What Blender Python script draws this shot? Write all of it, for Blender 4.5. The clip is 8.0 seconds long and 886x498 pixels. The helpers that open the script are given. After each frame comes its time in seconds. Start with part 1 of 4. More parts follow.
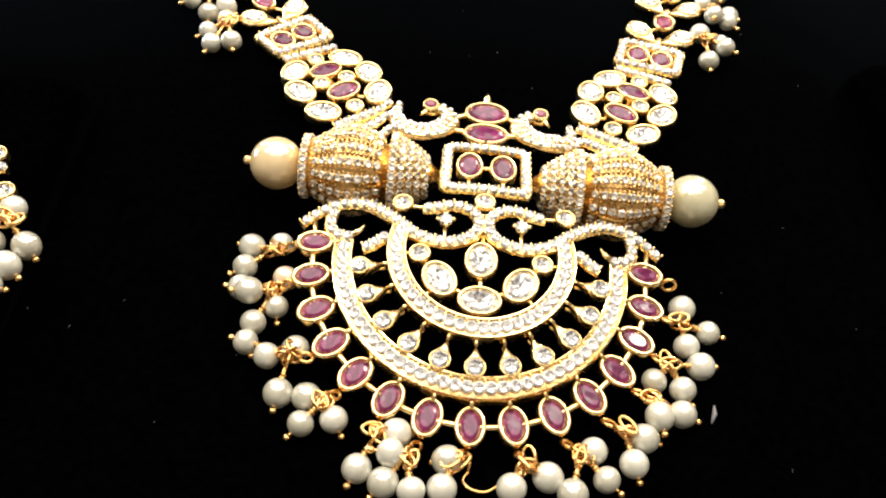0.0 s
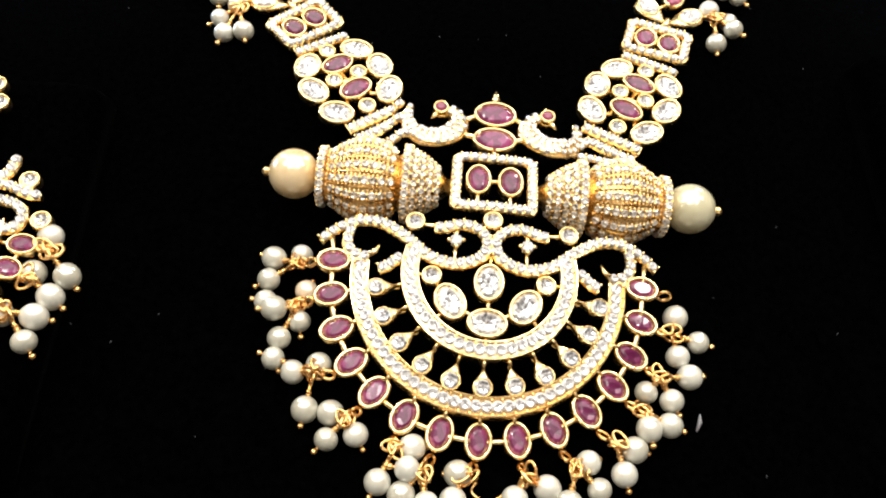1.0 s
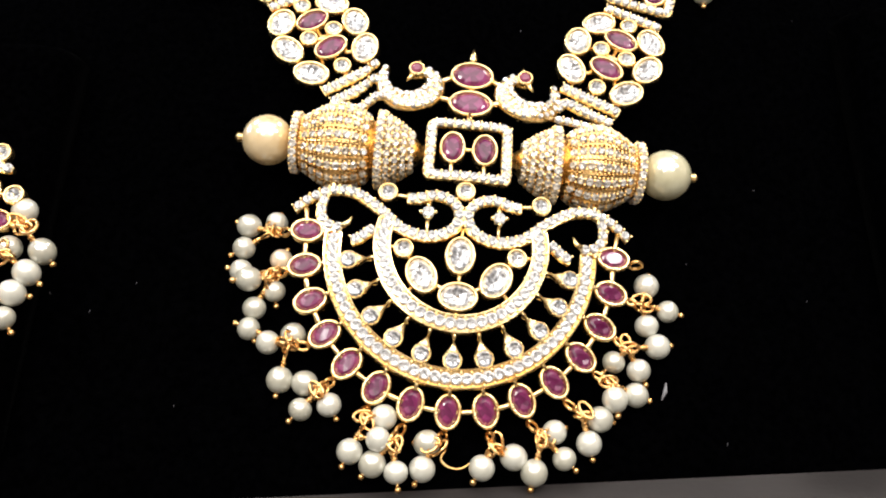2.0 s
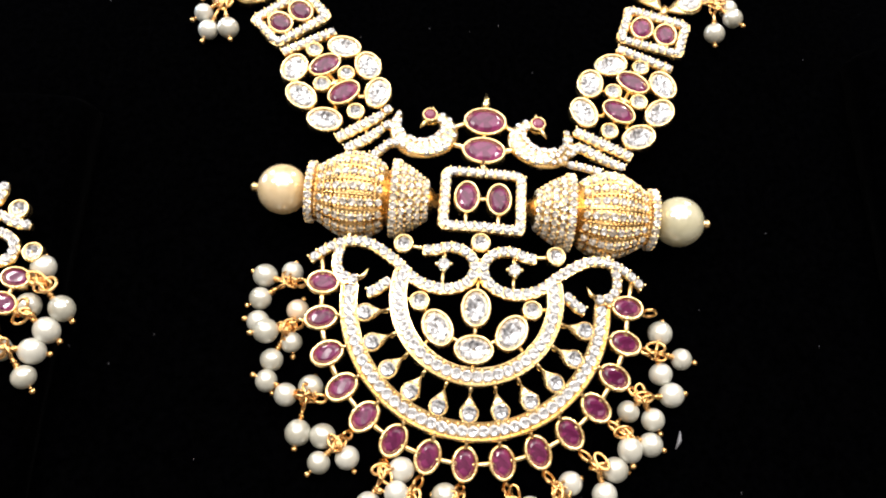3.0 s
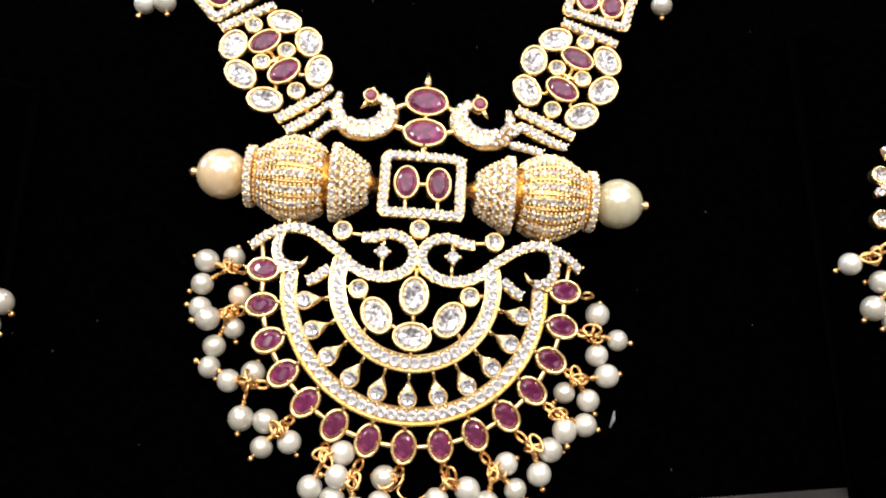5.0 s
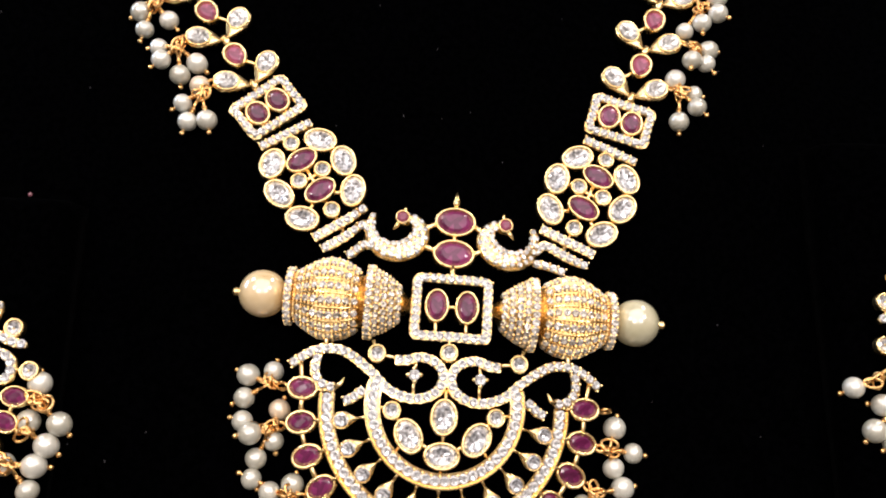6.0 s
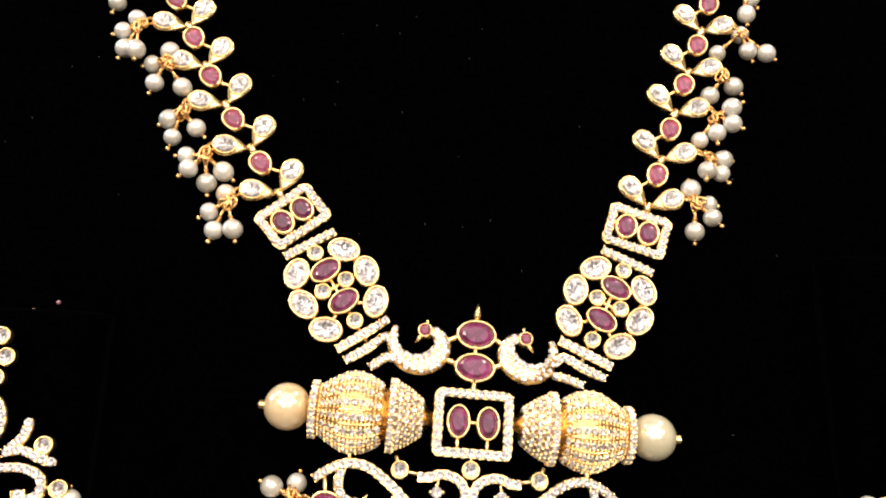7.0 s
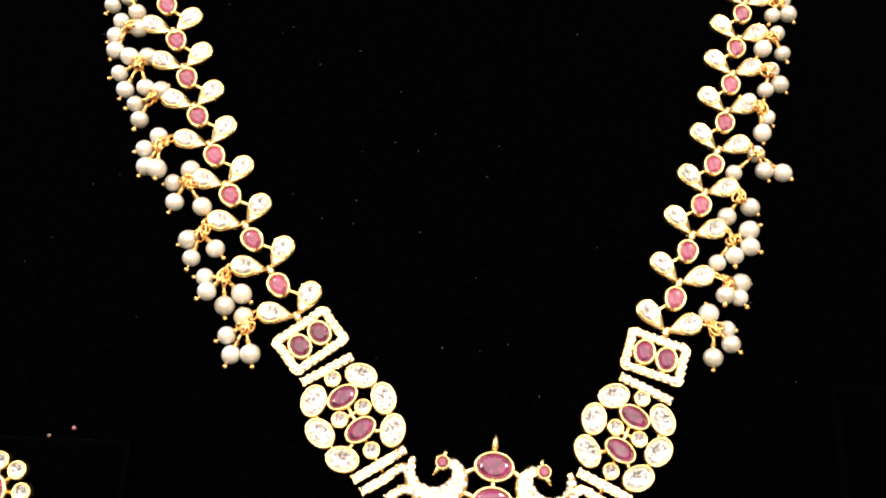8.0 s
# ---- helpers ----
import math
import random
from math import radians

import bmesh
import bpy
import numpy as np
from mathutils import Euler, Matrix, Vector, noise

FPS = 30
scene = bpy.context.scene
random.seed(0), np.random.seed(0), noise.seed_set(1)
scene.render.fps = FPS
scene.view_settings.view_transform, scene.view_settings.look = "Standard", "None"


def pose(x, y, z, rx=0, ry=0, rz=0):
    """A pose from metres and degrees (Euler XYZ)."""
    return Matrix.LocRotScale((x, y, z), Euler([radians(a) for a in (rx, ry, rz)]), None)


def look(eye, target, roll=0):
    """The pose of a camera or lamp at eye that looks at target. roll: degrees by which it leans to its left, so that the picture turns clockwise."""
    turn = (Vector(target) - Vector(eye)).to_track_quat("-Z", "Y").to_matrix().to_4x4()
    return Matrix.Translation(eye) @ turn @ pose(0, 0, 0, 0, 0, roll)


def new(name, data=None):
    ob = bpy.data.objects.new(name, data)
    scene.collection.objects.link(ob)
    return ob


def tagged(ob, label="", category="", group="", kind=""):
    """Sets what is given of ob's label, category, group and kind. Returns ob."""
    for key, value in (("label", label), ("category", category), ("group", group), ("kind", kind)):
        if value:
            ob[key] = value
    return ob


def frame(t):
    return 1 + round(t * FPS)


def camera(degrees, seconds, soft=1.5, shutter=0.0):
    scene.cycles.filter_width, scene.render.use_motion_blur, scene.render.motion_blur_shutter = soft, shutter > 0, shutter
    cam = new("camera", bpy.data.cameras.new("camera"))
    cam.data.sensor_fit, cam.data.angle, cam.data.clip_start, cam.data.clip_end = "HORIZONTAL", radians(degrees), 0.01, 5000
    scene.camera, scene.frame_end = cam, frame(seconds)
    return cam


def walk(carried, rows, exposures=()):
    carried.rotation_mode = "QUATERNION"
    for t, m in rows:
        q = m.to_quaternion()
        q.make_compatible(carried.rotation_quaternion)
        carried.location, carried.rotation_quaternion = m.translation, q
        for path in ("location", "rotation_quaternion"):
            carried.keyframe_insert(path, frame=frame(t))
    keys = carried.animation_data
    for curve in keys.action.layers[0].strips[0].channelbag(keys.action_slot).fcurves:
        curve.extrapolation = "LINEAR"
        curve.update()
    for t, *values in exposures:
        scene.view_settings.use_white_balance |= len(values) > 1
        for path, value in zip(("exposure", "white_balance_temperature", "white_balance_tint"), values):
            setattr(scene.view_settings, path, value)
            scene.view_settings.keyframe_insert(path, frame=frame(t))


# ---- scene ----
cam = camera(54.2, 8.0, 2.0)
# first eye and the board: metres, degrees
BASE = pose(-0.01394, -0.12004, 0.03781, -3.069, -0.12, -4.292)
METRES = 0.1352
ROWS = [
    (0.0, -0.012, -0.0003, 0.0063, -0.767, -0.416, 0.046),
    (0.5, -0.0143, -0.0259, 0.0871, -0.467, -6.916, 0.105),
    (1.0, -0.0156, -0.0434, 0.1915, -0.292, -10.231, 0.213),
    (1.2, -0.0209, -0.0379, 0.2003, -0.058, -11.692, 0.269),
    (2.3, 0.0387, -0.0228, 0.3128, 0.184, -17.714, 0.234),
    (2.5, 0.0404, -0.0119, 0.3342, 0.001, -17.505, 0.33),
    (3.0, 0.008, -0.0137, 0.3462, 0.145, -17.986, 0.604),
    (3.5, 0.0367, 0.0041, 0.3516, -0.349, -17.569, 0.849),
    (4.0, 0.0246, 0.0041, 0.3394, -0.353, -18.238, 0.974),
    (4.2, 0.0363, 0.006, 0.3508, -0.373, -18.66, 0.997),
    (5.3, 0.0586, 0.0049, 0.477, -1.254, -24.951, 0.321),
    (5.5, 0.0429, 0.0101, 0.5275, -1.218, -25.377, 0.248),
    (6.0, 0.0299, 0.0204, 0.6057, -0.583, -24.814, 0.125),
    (6.5, 0.0162, 0.0598, 0.6572, -0.693, -25.116, -0.219),
    (7.0, -0.0009, 0.0507, 0.7249, -0.48, -23.444, -0.389),
    (7.5, -0.015, 0.0633, 0.781, -0.299, -21.69, -0.688),
    (8.0, -0.0215, 0.0974, 0.8355, -0.031, -20.869, -0.809),
]
EXPOSURES = [(0.0, 0.48, 6800, 11), (1.0, 0.4, 6450, 12), (2.5, 0.3, 6250, 14), (3.5, 0.28, 6200, 15), (5.5, 0.0, 6250, 19), (6.5, -0.17, 6650, 21), (7.0, 0.1, 6900, 21), (7.5, 0.45, 7150, 21), (8.0, 0.58, 7350, 21)]
walk(cam, [(t, BASE @ pose(METRES * x, METRES * y, METRES * z, 90 + pitch, roll, yaw)) for t, x, y, z, yaw, pitch, roll in ROWS], EXPOSURES)

# ---- light: unseen overhead light, set up as a panel and spots in an assumed niche ----
world = bpy.data.worlds.new("room_air")
scene.world = world
world.use_nodes = True
world.node_tree.nodes["Background"].inputs[0].default_value = (1.0, 0.93, 0.84, 1)
world.node_tree.nodes["Background"].inputs[1].default_value = 0.02


def ceiling_lamp(x, y, sx, sy, watts, z=0.495):
    lamp = bpy.data.lights.new("unseen_overhead_light", "AREA")
    lamp.shape, lamp.size, lamp.size_y = "RECTANGLE", sx, sy
    lamp.energy, lamp.color = watts * 1.0, (1.0, 0.95, 0.87)
    new("unseen_overhead_light", lamp).matrix_world = pose(x, y, z)


# a broad panel for the soft highlights; six small spots added for sparkle
LAMPS = [(0.0, -0.26, 0.54, 0.76, 3.8), (-0.36, -0.22, 0.09, 0.09, 1.5), (0.36, -0.2, 0.09, 0.09, 1.5), (-0.2, -0.45, 0.09, 0.09, 1.5), (0.22, -0.46, 0.09, 0.09, 1.5), (-0.34, 0.26, 0.09, 0.09, 1.2), (0.34, 0.26, 0.09, 0.09, 1.2)]
for row in LAMPS:
    ceiling_lamp(*row)
# cool lamp added at the left for bluish glints, taken as daylight; source unseen
day = bpy.data.lights.new("side_daylight", "AREA")
day.shape, day.size, day.size_y, day.energy, day.color = "RECTANGLE", 0.3, 0.2, 5.0, (0.5, 0.72, 1.0)
new("side_daylight", day).matrix_world = look((-0.6, 0.34, 0.3), (0, 0.08, 0.16))


# ---- materials ----
def material(name, colour, rough=0.5, metal=0.0, **more):
    mat = bpy.data.materials.new(name)
    mat.use_nodes = True
    b = mat.node_tree.nodes["Principled BSDF"]
    b.inputs["Base Color"].default_value = (*colour, 1)
    b.inputs["Roughness"].default_value = rough
    b.inputs["Metallic"].default_value = metal
    for key, value in more.items():
        b.inputs[key.replace("_", " ")].default_value = value
    return mat


def vary(mat, low, high, scale, per_object=0.0, detail=4.0, rough=None, bump=0.0, bump_scale=None, island=0.0):
    """Base colour between two shades by noise at a real size (per metre), an object's or a piece's own tone, roughness and bump."""
    nt = mat.node_tree
    b = nt.nodes["Principled BSDF"]
    co = nt.nodes.new("ShaderNodeTexCoord")
    n = nt.nodes.new("ShaderNodeTexNoise")
    n.inputs["Scale"].default_value, n.inputs["Detail"].default_value = scale, detail
    nt.links.new(co.outputs["Object"], n.inputs["Vector"])
    fac = n.outputs["Fac"]
    if per_object or island:
        src = nt.nodes.new("ShaderNodeObjectInfo").outputs["Random"] if per_object else nt.nodes.new("ShaderNodeNewGeometry").outputs["Random Per Island"]
        mul = nt.nodes.new("ShaderNodeMath")
        mul.operation = "MULTIPLY_ADD"
        mul.inputs[1].default_value = per_object or island
        nt.links.new(src, mul.inputs[0])
        nt.links.new(fac, mul.inputs[2])
        sub = nt.nodes.new("ShaderNodeMath")
        sub.operation = "SUBTRACT"
        sub.inputs[1].default_value = (per_object or island) / 2
        nt.links.new(mul.outputs[0], sub.inputs[0])
        fac = sub.outputs[0]
    ramp = nt.nodes.new("ShaderNodeValToRGB")
    ramp.color_ramp.elements[0].position, ramp.color_ramp.elements[1].position = 0.3, 0.7
    ramp.color_ramp.elements[0].color, ramp.color_ramp.elements[1].color = (*low, 1), (*high, 1)
    nt.links.new(fac, ramp.inputs[0])
    nt.links.new(ramp.outputs[0], b.inputs["Base Color"])
    if rough:
        m = nt.nodes.new("ShaderNodeMapRange")
        m.inputs[3].default_value, m.inputs[4].default_value = rough
        nt.links.new(n.outputs["Fac"], m.inputs[0])
        nt.links.new(m.outputs[0], b.inputs["Roughness"])
    if bump:
        n2 = nt.nodes.new("ShaderNodeTexNoise")
        n2.inputs["Scale"].default_value, n2.inputs["Detail"].default_value = bump_scale, 3
        nt.links.new(co.outputs["Object"], n2.inputs["Vector"])
        bp = nt.nodes.new("ShaderNodeBump")
        bp.inputs["Strength"].default_value, bp.inputs["Distance"].default_value = bump, 0.0002
        nt.links.new(n2.outputs["Fac"], bp.inputs["Height"])
        nt.links.new(bp.outputs[0], b.inputs["Normal"])
    return mat


def facets(mat, scale, tilt, deep=1.0):
    """Inner facets of a cut stone: small flat cells whose faces lean each its own way; deep < 1 also paints dark and
    bright reflections into their colour.
    """
    nt = mat.node_tree
    b = nt.nodes["Principled BSDF"]
    co = nt.nodes.new("ShaderNodeTexCoord")
    vo = nt.nodes.new("ShaderNodeTexVoronoi")
    vo.inputs["Scale"].default_value = scale
    nt.links.new(co.outputs["Object"], vo.inputs["Vector"])
    half = nt.nodes.new("ShaderNodeVectorMath")
    half.operation = "SUBTRACT"
    half.inputs[1].default_value = (0.5, 0.5, 0.5)
    nt.links.new(vo.outputs["Color"], half.inputs[0])
    big = nt.nodes.new("ShaderNodeVectorMath")
    big.operation = "SCALE"
    big.inputs["Scale"].default_value = tilt
    nt.links.new(half.outputs[0], big.inputs[0])
    geo = nt.nodes.new("ShaderNodeNewGeometry")
    add = nt.nodes.new("ShaderNodeVectorMath")
    add.operation = "ADD"
    nt.links.new(geo.outputs["Normal"], add.inputs[0])
    nt.links.new(big.outputs[0], add.inputs[1])
    unit = nt.nodes.new("ShaderNodeVectorMath")
    unit.operation = "NORMALIZE"
    nt.links.new(add.outputs[0], unit.inputs[0])
    nt.links.new(unit.outputs[0], b.inputs["Normal"])
    if deep < 1:
        # reflections put into the colour: some cells darkened like facets mirroring dark, others kept bright
        ramp = nt.nodes.new("ShaderNodeValToRGB")
        ramp.color_ramp.elements[0].position, ramp.color_ramp.elements[1].position = 0.15, 0.6
        ramp.color_ramp.elements[0].color, ramp.color_ramp.elements[1].color = (deep, deep, deep, 1), (1, 1, 1, 1)
        nt.links.new(vo.outputs["Color"], ramp.inputs[0])
        mul = nt.nodes.new("ShaderNodeMix")
        mul.data_type, mul.blend_type = "RGBA", "MULTIPLY"
        mul.inputs[0].default_value = 1.0
        nt.links.new(b.inputs["Base Color"].links[0].from_socket, mul.inputs[6])
        nt.links.new(ramp.outputs[0], mul.inputs[7])
        nt.links.new(mul.outputs[2], b.inputs["Base Color"])
    return mat


GOLD = vary(material("polished_gold_plate", (0.9, 0.6, 0.25), 0.25, 1.0), (0.89, 0.6, 0.24), (1.0, 0.79, 0.41), 300, rough=(0.16, 0.34), bump=0.25, bump_scale=1500)
# the barrels' gold, darkened: the shade between their stones is in the colour
SHADED_GOLD = vary(material("shaded_gold_plate", (0.8, 0.5, 0.2), 0.3, 1.0), (0.7, 0.43, 0.15), (0.92, 0.66, 0.3), 500, rough=(0.18, 0.36), bump=0.3, bump_scale=1500)
WIRE = vary(material("gold_wire", (0.8, 0.45, 0.15), 0.3, 1.0), (0.76, 0.42, 0.14), (0.92, 0.58, 0.24), 500, rough=(0.18, 0.36))
CLEAR = facets(vary(material("clear_crystal", (0.9, 0.9, 0.92), 0.08, 0.6, Coat_Weight=1.0, Coat_Roughness=0.02), (0.68, 0.7, 0.72), (0.96, 0.97, 0.97), 900, per_object=0.3), 2600, 0.6, 0.3)
LEAF_STONE = facets(vary(material("foiled_crystal", (0.8, 0.75, 0.65), 0.12, 0.5, Coat_Weight=1.0, Coat_Roughness=0.03), (0.62, 0.61, 0.57), (0.95, 0.94, 0.9), 700, per_object=0.3), 1300, 0.45, 0.4)
PAVE = facets(vary(material("pave_crystal", (0.9, 0.88, 0.86), 0.1, 0.4, Coat_Weight=1.0, Coat_Roughness=0.02), (0.9, 0.9, 0.88), (1.0, 1.0, 0.99), 900, island=0.6), 2600, 0.55, 0.42)
# same pave crystal, browned for the barrels: their weaker reflection is in the colour
PAVE_SHADED = facets(vary(material("shaded_pave_crystal", (0.9, 0.82, 0.68), 0.1, 0.4, Coat_Weight=1.0, Coat_Roughness=0.02), (0.72, 0.64, 0.5), (0.98, 0.94, 0.86), 900, island=0.8), 2600, 0.7, 0.3)
RUBY = facets(vary(material("ruby_stone", (0.3, 0.02, 0.09), 0.1, 0.0, Coat_Weight=0.35, Coat_Roughness=0.05, Specular_IOR_Level=0.45), (0.085, 0.007, 0.039), (0.19, 0.025, 0.096), 350, per_object=0.35), 700, 0.14, 0.55)
RUBY_PINK = facets(vary(material("pink_ruby_stone", (0.4, 0.06, 0.16), 0.1, 0.0, Coat_Weight=0.35, Coat_Roughness=0.05, Specular_IOR_Level=0.45), (0.2, 0.03, 0.075), (0.36, 0.075, 0.15), 350, per_object=0.35), 700, 0.14, 0.6)
PEARL = vary(material("cream_pearl", (0.8, 0.74, 0.62), 0.3, 0.0, Coat_Weight=1.0, Coat_Roughness=0.13, Coat_IOR=2.3, Specular_IOR_Level=0.8), (0.37, 0.36, 0.285), (0.51, 0.505, 0.43), 250, per_object=0.7)
PEARL_PEACH = vary(material("peach_pearl", (0.7, 0.52, 0.36), 0.3, 0.0, Coat_Weight=1.0, Coat_Roughness=0.13, Coat_IOR=2.3, Specular_IOR_Level=0.8), (0.52, 0.4, 0.26), (0.64, 0.52, 0.37), 250)
PEARL_GOLD = vary(material("golden_pearl", (0.75, 0.55, 0.3), 0.25, 0.0, Coat_Weight=1.0, Coat_Roughness=0.12, Coat_IOR=2.0, Specular_IOR_Level=0.9), (0.56, 0.41, 0.2), (0.7, 0.55, 0.33), 200)
PEARL_GREEN = vary(material("greenish_pearl", (0.72, 0.68, 0.46), 0.25, 0.0, Coat_Weight=1.0, Coat_Roughness=0.12, Coat_IOR=2.0, Specular_IOR_Level=0.9), (0.44, 0.41, 0.25), (0.55, 0.52, 0.36), 200)
VELVET = vary(material("black_velvet", (0.002, 0.002, 0.0025), 1.0, 0.0, Specular_IOR_Level=0.0, Sheen_Weight=0.1, Sheen_Roughness=0.25, Sheen_Tint=(0.55, 0.75, 1.0, 1)), (0.0001, 0.0001, 0.00013), (0.0004, 0.0004, 0.0005), 900, bump=0.6, bump_scale=6000)
PAD_VELVET = vary(material("pad_velvet", (0.002, 0.002, 0.0025), 1.0, 0.0, Specular_IOR_Level=0.0, Sheen_Weight=0.0025, Sheen_Roughness=0.3), (0.0001, 0.0001, 0.00013), (0.0004, 0.0004, 0.0005), 900, bump=0.6, bump_scale=6000)
DUST = material("grey_dust", (0.045, 0.045, 0.05), 0.95)
LINT = material("white_lint", (0.16, 0.16, 0.17), 0.9)
TABLE = vary(material("brown_laminate", (0.2, 0.15, 0.13), 0.5), (0.009, 0.007, 0.0065), (0.015, 0.012, 0.011), 60, rough=(0.6, 0.75), bump=0.2, bump_scale=800)
# beige of the unseen walls, chosen for the light they bounce back
WALL = vary(material("unseen_wall_panel", (0.5, 0.46, 0.4), 0.9), (0.24, 0.19, 0.145), (0.3, 0.24, 0.185), 3)

# ---- mesh helpers (shapes in millimetres) ----
MM = 0.001
TAU = 2 * math.pi


class Shape:
    """A growing mesh: vertices in millimetres and faces."""

    def __init__(self):
        self.v, self.f = [], []

    def add(self, verts, faces, m=None):
        k = len(self.v)
        self.v.extend([(m @ Vector(p)) if m is not None else Vector(p) for p in verts])
        self.f.extend([tuple(i + k for i in f) for f in faces])
        return self

    def rings(self, rings, m=None, first=True, last=True, closed=True):
        """Skin a stack of equal rings of points, capped at its ends."""
        n = len(rings[0])
        verts = [p for r in rings for p in r]
        faces = []
        for a in range(len(rings) - 1):
            for i in range(n if closed else n - 1):
                j = (i + 1) % n
                faces.append((a * n + i, a * n + j, (a + 1) * n + j, (a + 1) * n + i))
        if first:
            faces.append(tuple(range(n - 1, -1, -1)))
        if last:
            k = (len(rings) - 1) * n
            faces.append(tuple(range(k, k + n)))
        return self.add(verts, faces, m)

    def mesh(self, name, mat, smooth=False, m=None):
        data = bpy.data.meshes.new(name)
        data.from_pydata([tuple(((m @ p) if m is not None else p) * MM) for p in self.v], [], self.f)
        data.materials.append(mat)
        if smooth:
            data.polygons.foreach_set("use_smooth", [True] * len(data.polygons))
        data.update()
        return data


def oval(a, b, n):
    return [(a * math.cos(TAU * i / n), b * math.sin(TAU * i / n)) for i in range(n)]


def tear(a, b, n, sharp=1.0):
    """A drop with its point at -x: length 2a, width 2b."""
    xc = a - b
    side = []
    for i in range(n // 2 + 1):
        k = i / (n // 2)
        if k < 0.5:
            side.append((xc + b * math.cos(math.pi * k), b * math.sin(math.pi * k)))
        else:
            q = 1 - (k - 0.5) * 2
            side.append((-a + (xc + a) * q, max(0.08, b * math.sin(math.pi / 2 * q ** sharp))))
    pts = side + [(x, -y) for x, y in side[-1:0:-1]]
    return pts


def inset(pts, d):
    """Move an outline inwards by d along its normals."""
    n, out = len(pts), []
    for i in range(n):
        (x0, y0), (x1, y1), (x2, y2) = pts[i - 1], pts[i], pts[(i + 1) % n]
        tx, ty = x2 - x0, y2 - y0
        q = math.hypot(tx, ty) or 1
        out.append((x1 - ty / q * d, y1 + tx / q * d))
    return out


def lift(pts, z):
    return [(x, y, z) for x, y in pts]


def bezel(outline, high=2.0, wall=0.55):
    """A gold cup: rounded rim, a seat for the stone, closed below; its rim is at z = 0."""
    s = Shape()
    return s.rings([lift(inset(outline, 0.25), -high), lift(inset(outline, 0.03), -high * 0.8), lift(outline, -0.35), lift(inset(outline, 0.1), -0.08), lift(inset(outline, wall * 0.5), 0.03),
                    lift(inset(outline, wall * 0.85), -0.1), lift(inset(outline, wall), -0.5), lift(inset(outline, wall + 0.15), -0.7)])


def cut_stone(outline, rise=0.35, sink=0.45, table=0.42):
    """A faceted stone whose girdle is the outline: two rows of crown facets and a flat table."""
    n = len(outline)
    half = [((outline[i][0] + outline[(i + 1) % n][0]) / 2, (outline[i][1] + outline[(i + 1) % n][1]) / 2) for i in range(n)]
    mid = [(x * (1 - table * 0.5), y * (1 - table * 0.5)) for x, y in half]
    top = [(x * (1 - table), y * (1 - table)) for x, y in outline]
    v = lift(outline, -sink) + lift(outline, -sink * 0.4) + lift(mid, rise * 0.55) + lift(top, rise)
    f = []
    for i in range(n):
        j = (i + 1) % n
        f += [(i, j, n + j, n + i), (n + i, n + j, 2 * n + i), (n + j, 2 * n + j, 2 * n + i), (2 * n + i, 2 * n + j, 3 * n + j), (3 * n + i, 2 * n + i, 3 * n + j)]
    f.append(tuple(range(3 * n, 4 * n)))
    f.append(tuple(range(n - 1, -1, -1)))
    return Shape().add(v, f)


def clear_stone(outline, rise=0.3, deep=0.5):
    """A clear stone that shows its mirrored lower facets: a sloping crown and, within, a bowl of wedges that lean to and fro."""
    n = len(outline)
    half = [((outline[i][0] + outline[(i + 1) % n][0]) / 2, (outline[i][1] + outline[(i + 1) % n][1]) / 2) for i in range(n)]
    v = lift(outline, -0.45) + lift(outline, -0.05) + lift([(x * 0.8, y * 0.8) for x, y in half], rise)
    v += [(x * (0.5 if i % 2 else 0.42), y * (0.5 if i % 2 else 0.42), rise - deep * (0.35 if i % 2 else 0.75)) for i, (x, y) in enumerate(outline)]
    v.append((0.02, -0.015, rise - deep))
    f = []
    for i in range(n):
        j = (i + 1) % n
        f += [(i, j, n + j, n + i), (n + i, n + j, 2 * n + i), (n + j, 2 * n + j, 2 * n + i), (2 * n + i, 2 * n + j, 3 * n + j), (3 * n + i, 2 * n + i, 3 * n + j), (3 * n + i, 3 * n + j, 4 * n)]
    return Shape().add(v, f)


def brilliant(r):
    return clear_stone(oval(r, r, 8), r * 0.2, r * 0.3)


def leaf_cup(a, b, rim_a, rim_b, shift, high=1.9, wall=0.42, sharp=1.15):
    """A gold drop that tapers to a solid tip, with a raised oval rim round the place of its stone."""
    outline = tear(a, b, 36, sharp)
    s = Shape().rings([lift(inset(outline, 0.25), -high), lift(outline, -high * 0.55), lift(inset(outline, 0.04), -0.42), lift(inset(outline, 0.2), -0.2), lift([(x * 0.6 + 0.25 * a, y * 0.5) for x, y in outline], -0.12)])
    rim = [(x + shift, y) for x, y in oval(rim_a, rim_b, 28)]
    return s.rings([lift(rim, -0.6), lift(inset(rim, 0.02), -0.05), lift(inset(rim, 0.14), 0.16), lift(inset(rim, wall * 0.8), 0.12), lift(inset(rim, wall), -0.15), lift(inset(rim, wall + 0.15), -0.3)])


def ball(s, centre, r, n=6, m=None):
    rows = []
    k = max(3, n // 2 + 1)
    for a in range(1, k):
        th = math.pi * a / k
        rows.append([(centre[0] + r * math.sin(th) * math.cos(TAU * i / n), centre[1] + r * math.sin(th) * math.sin(TAU * i / n), centre[2] - r * math.cos(th)) for i in range(n)])
    s.rings(rows, m)


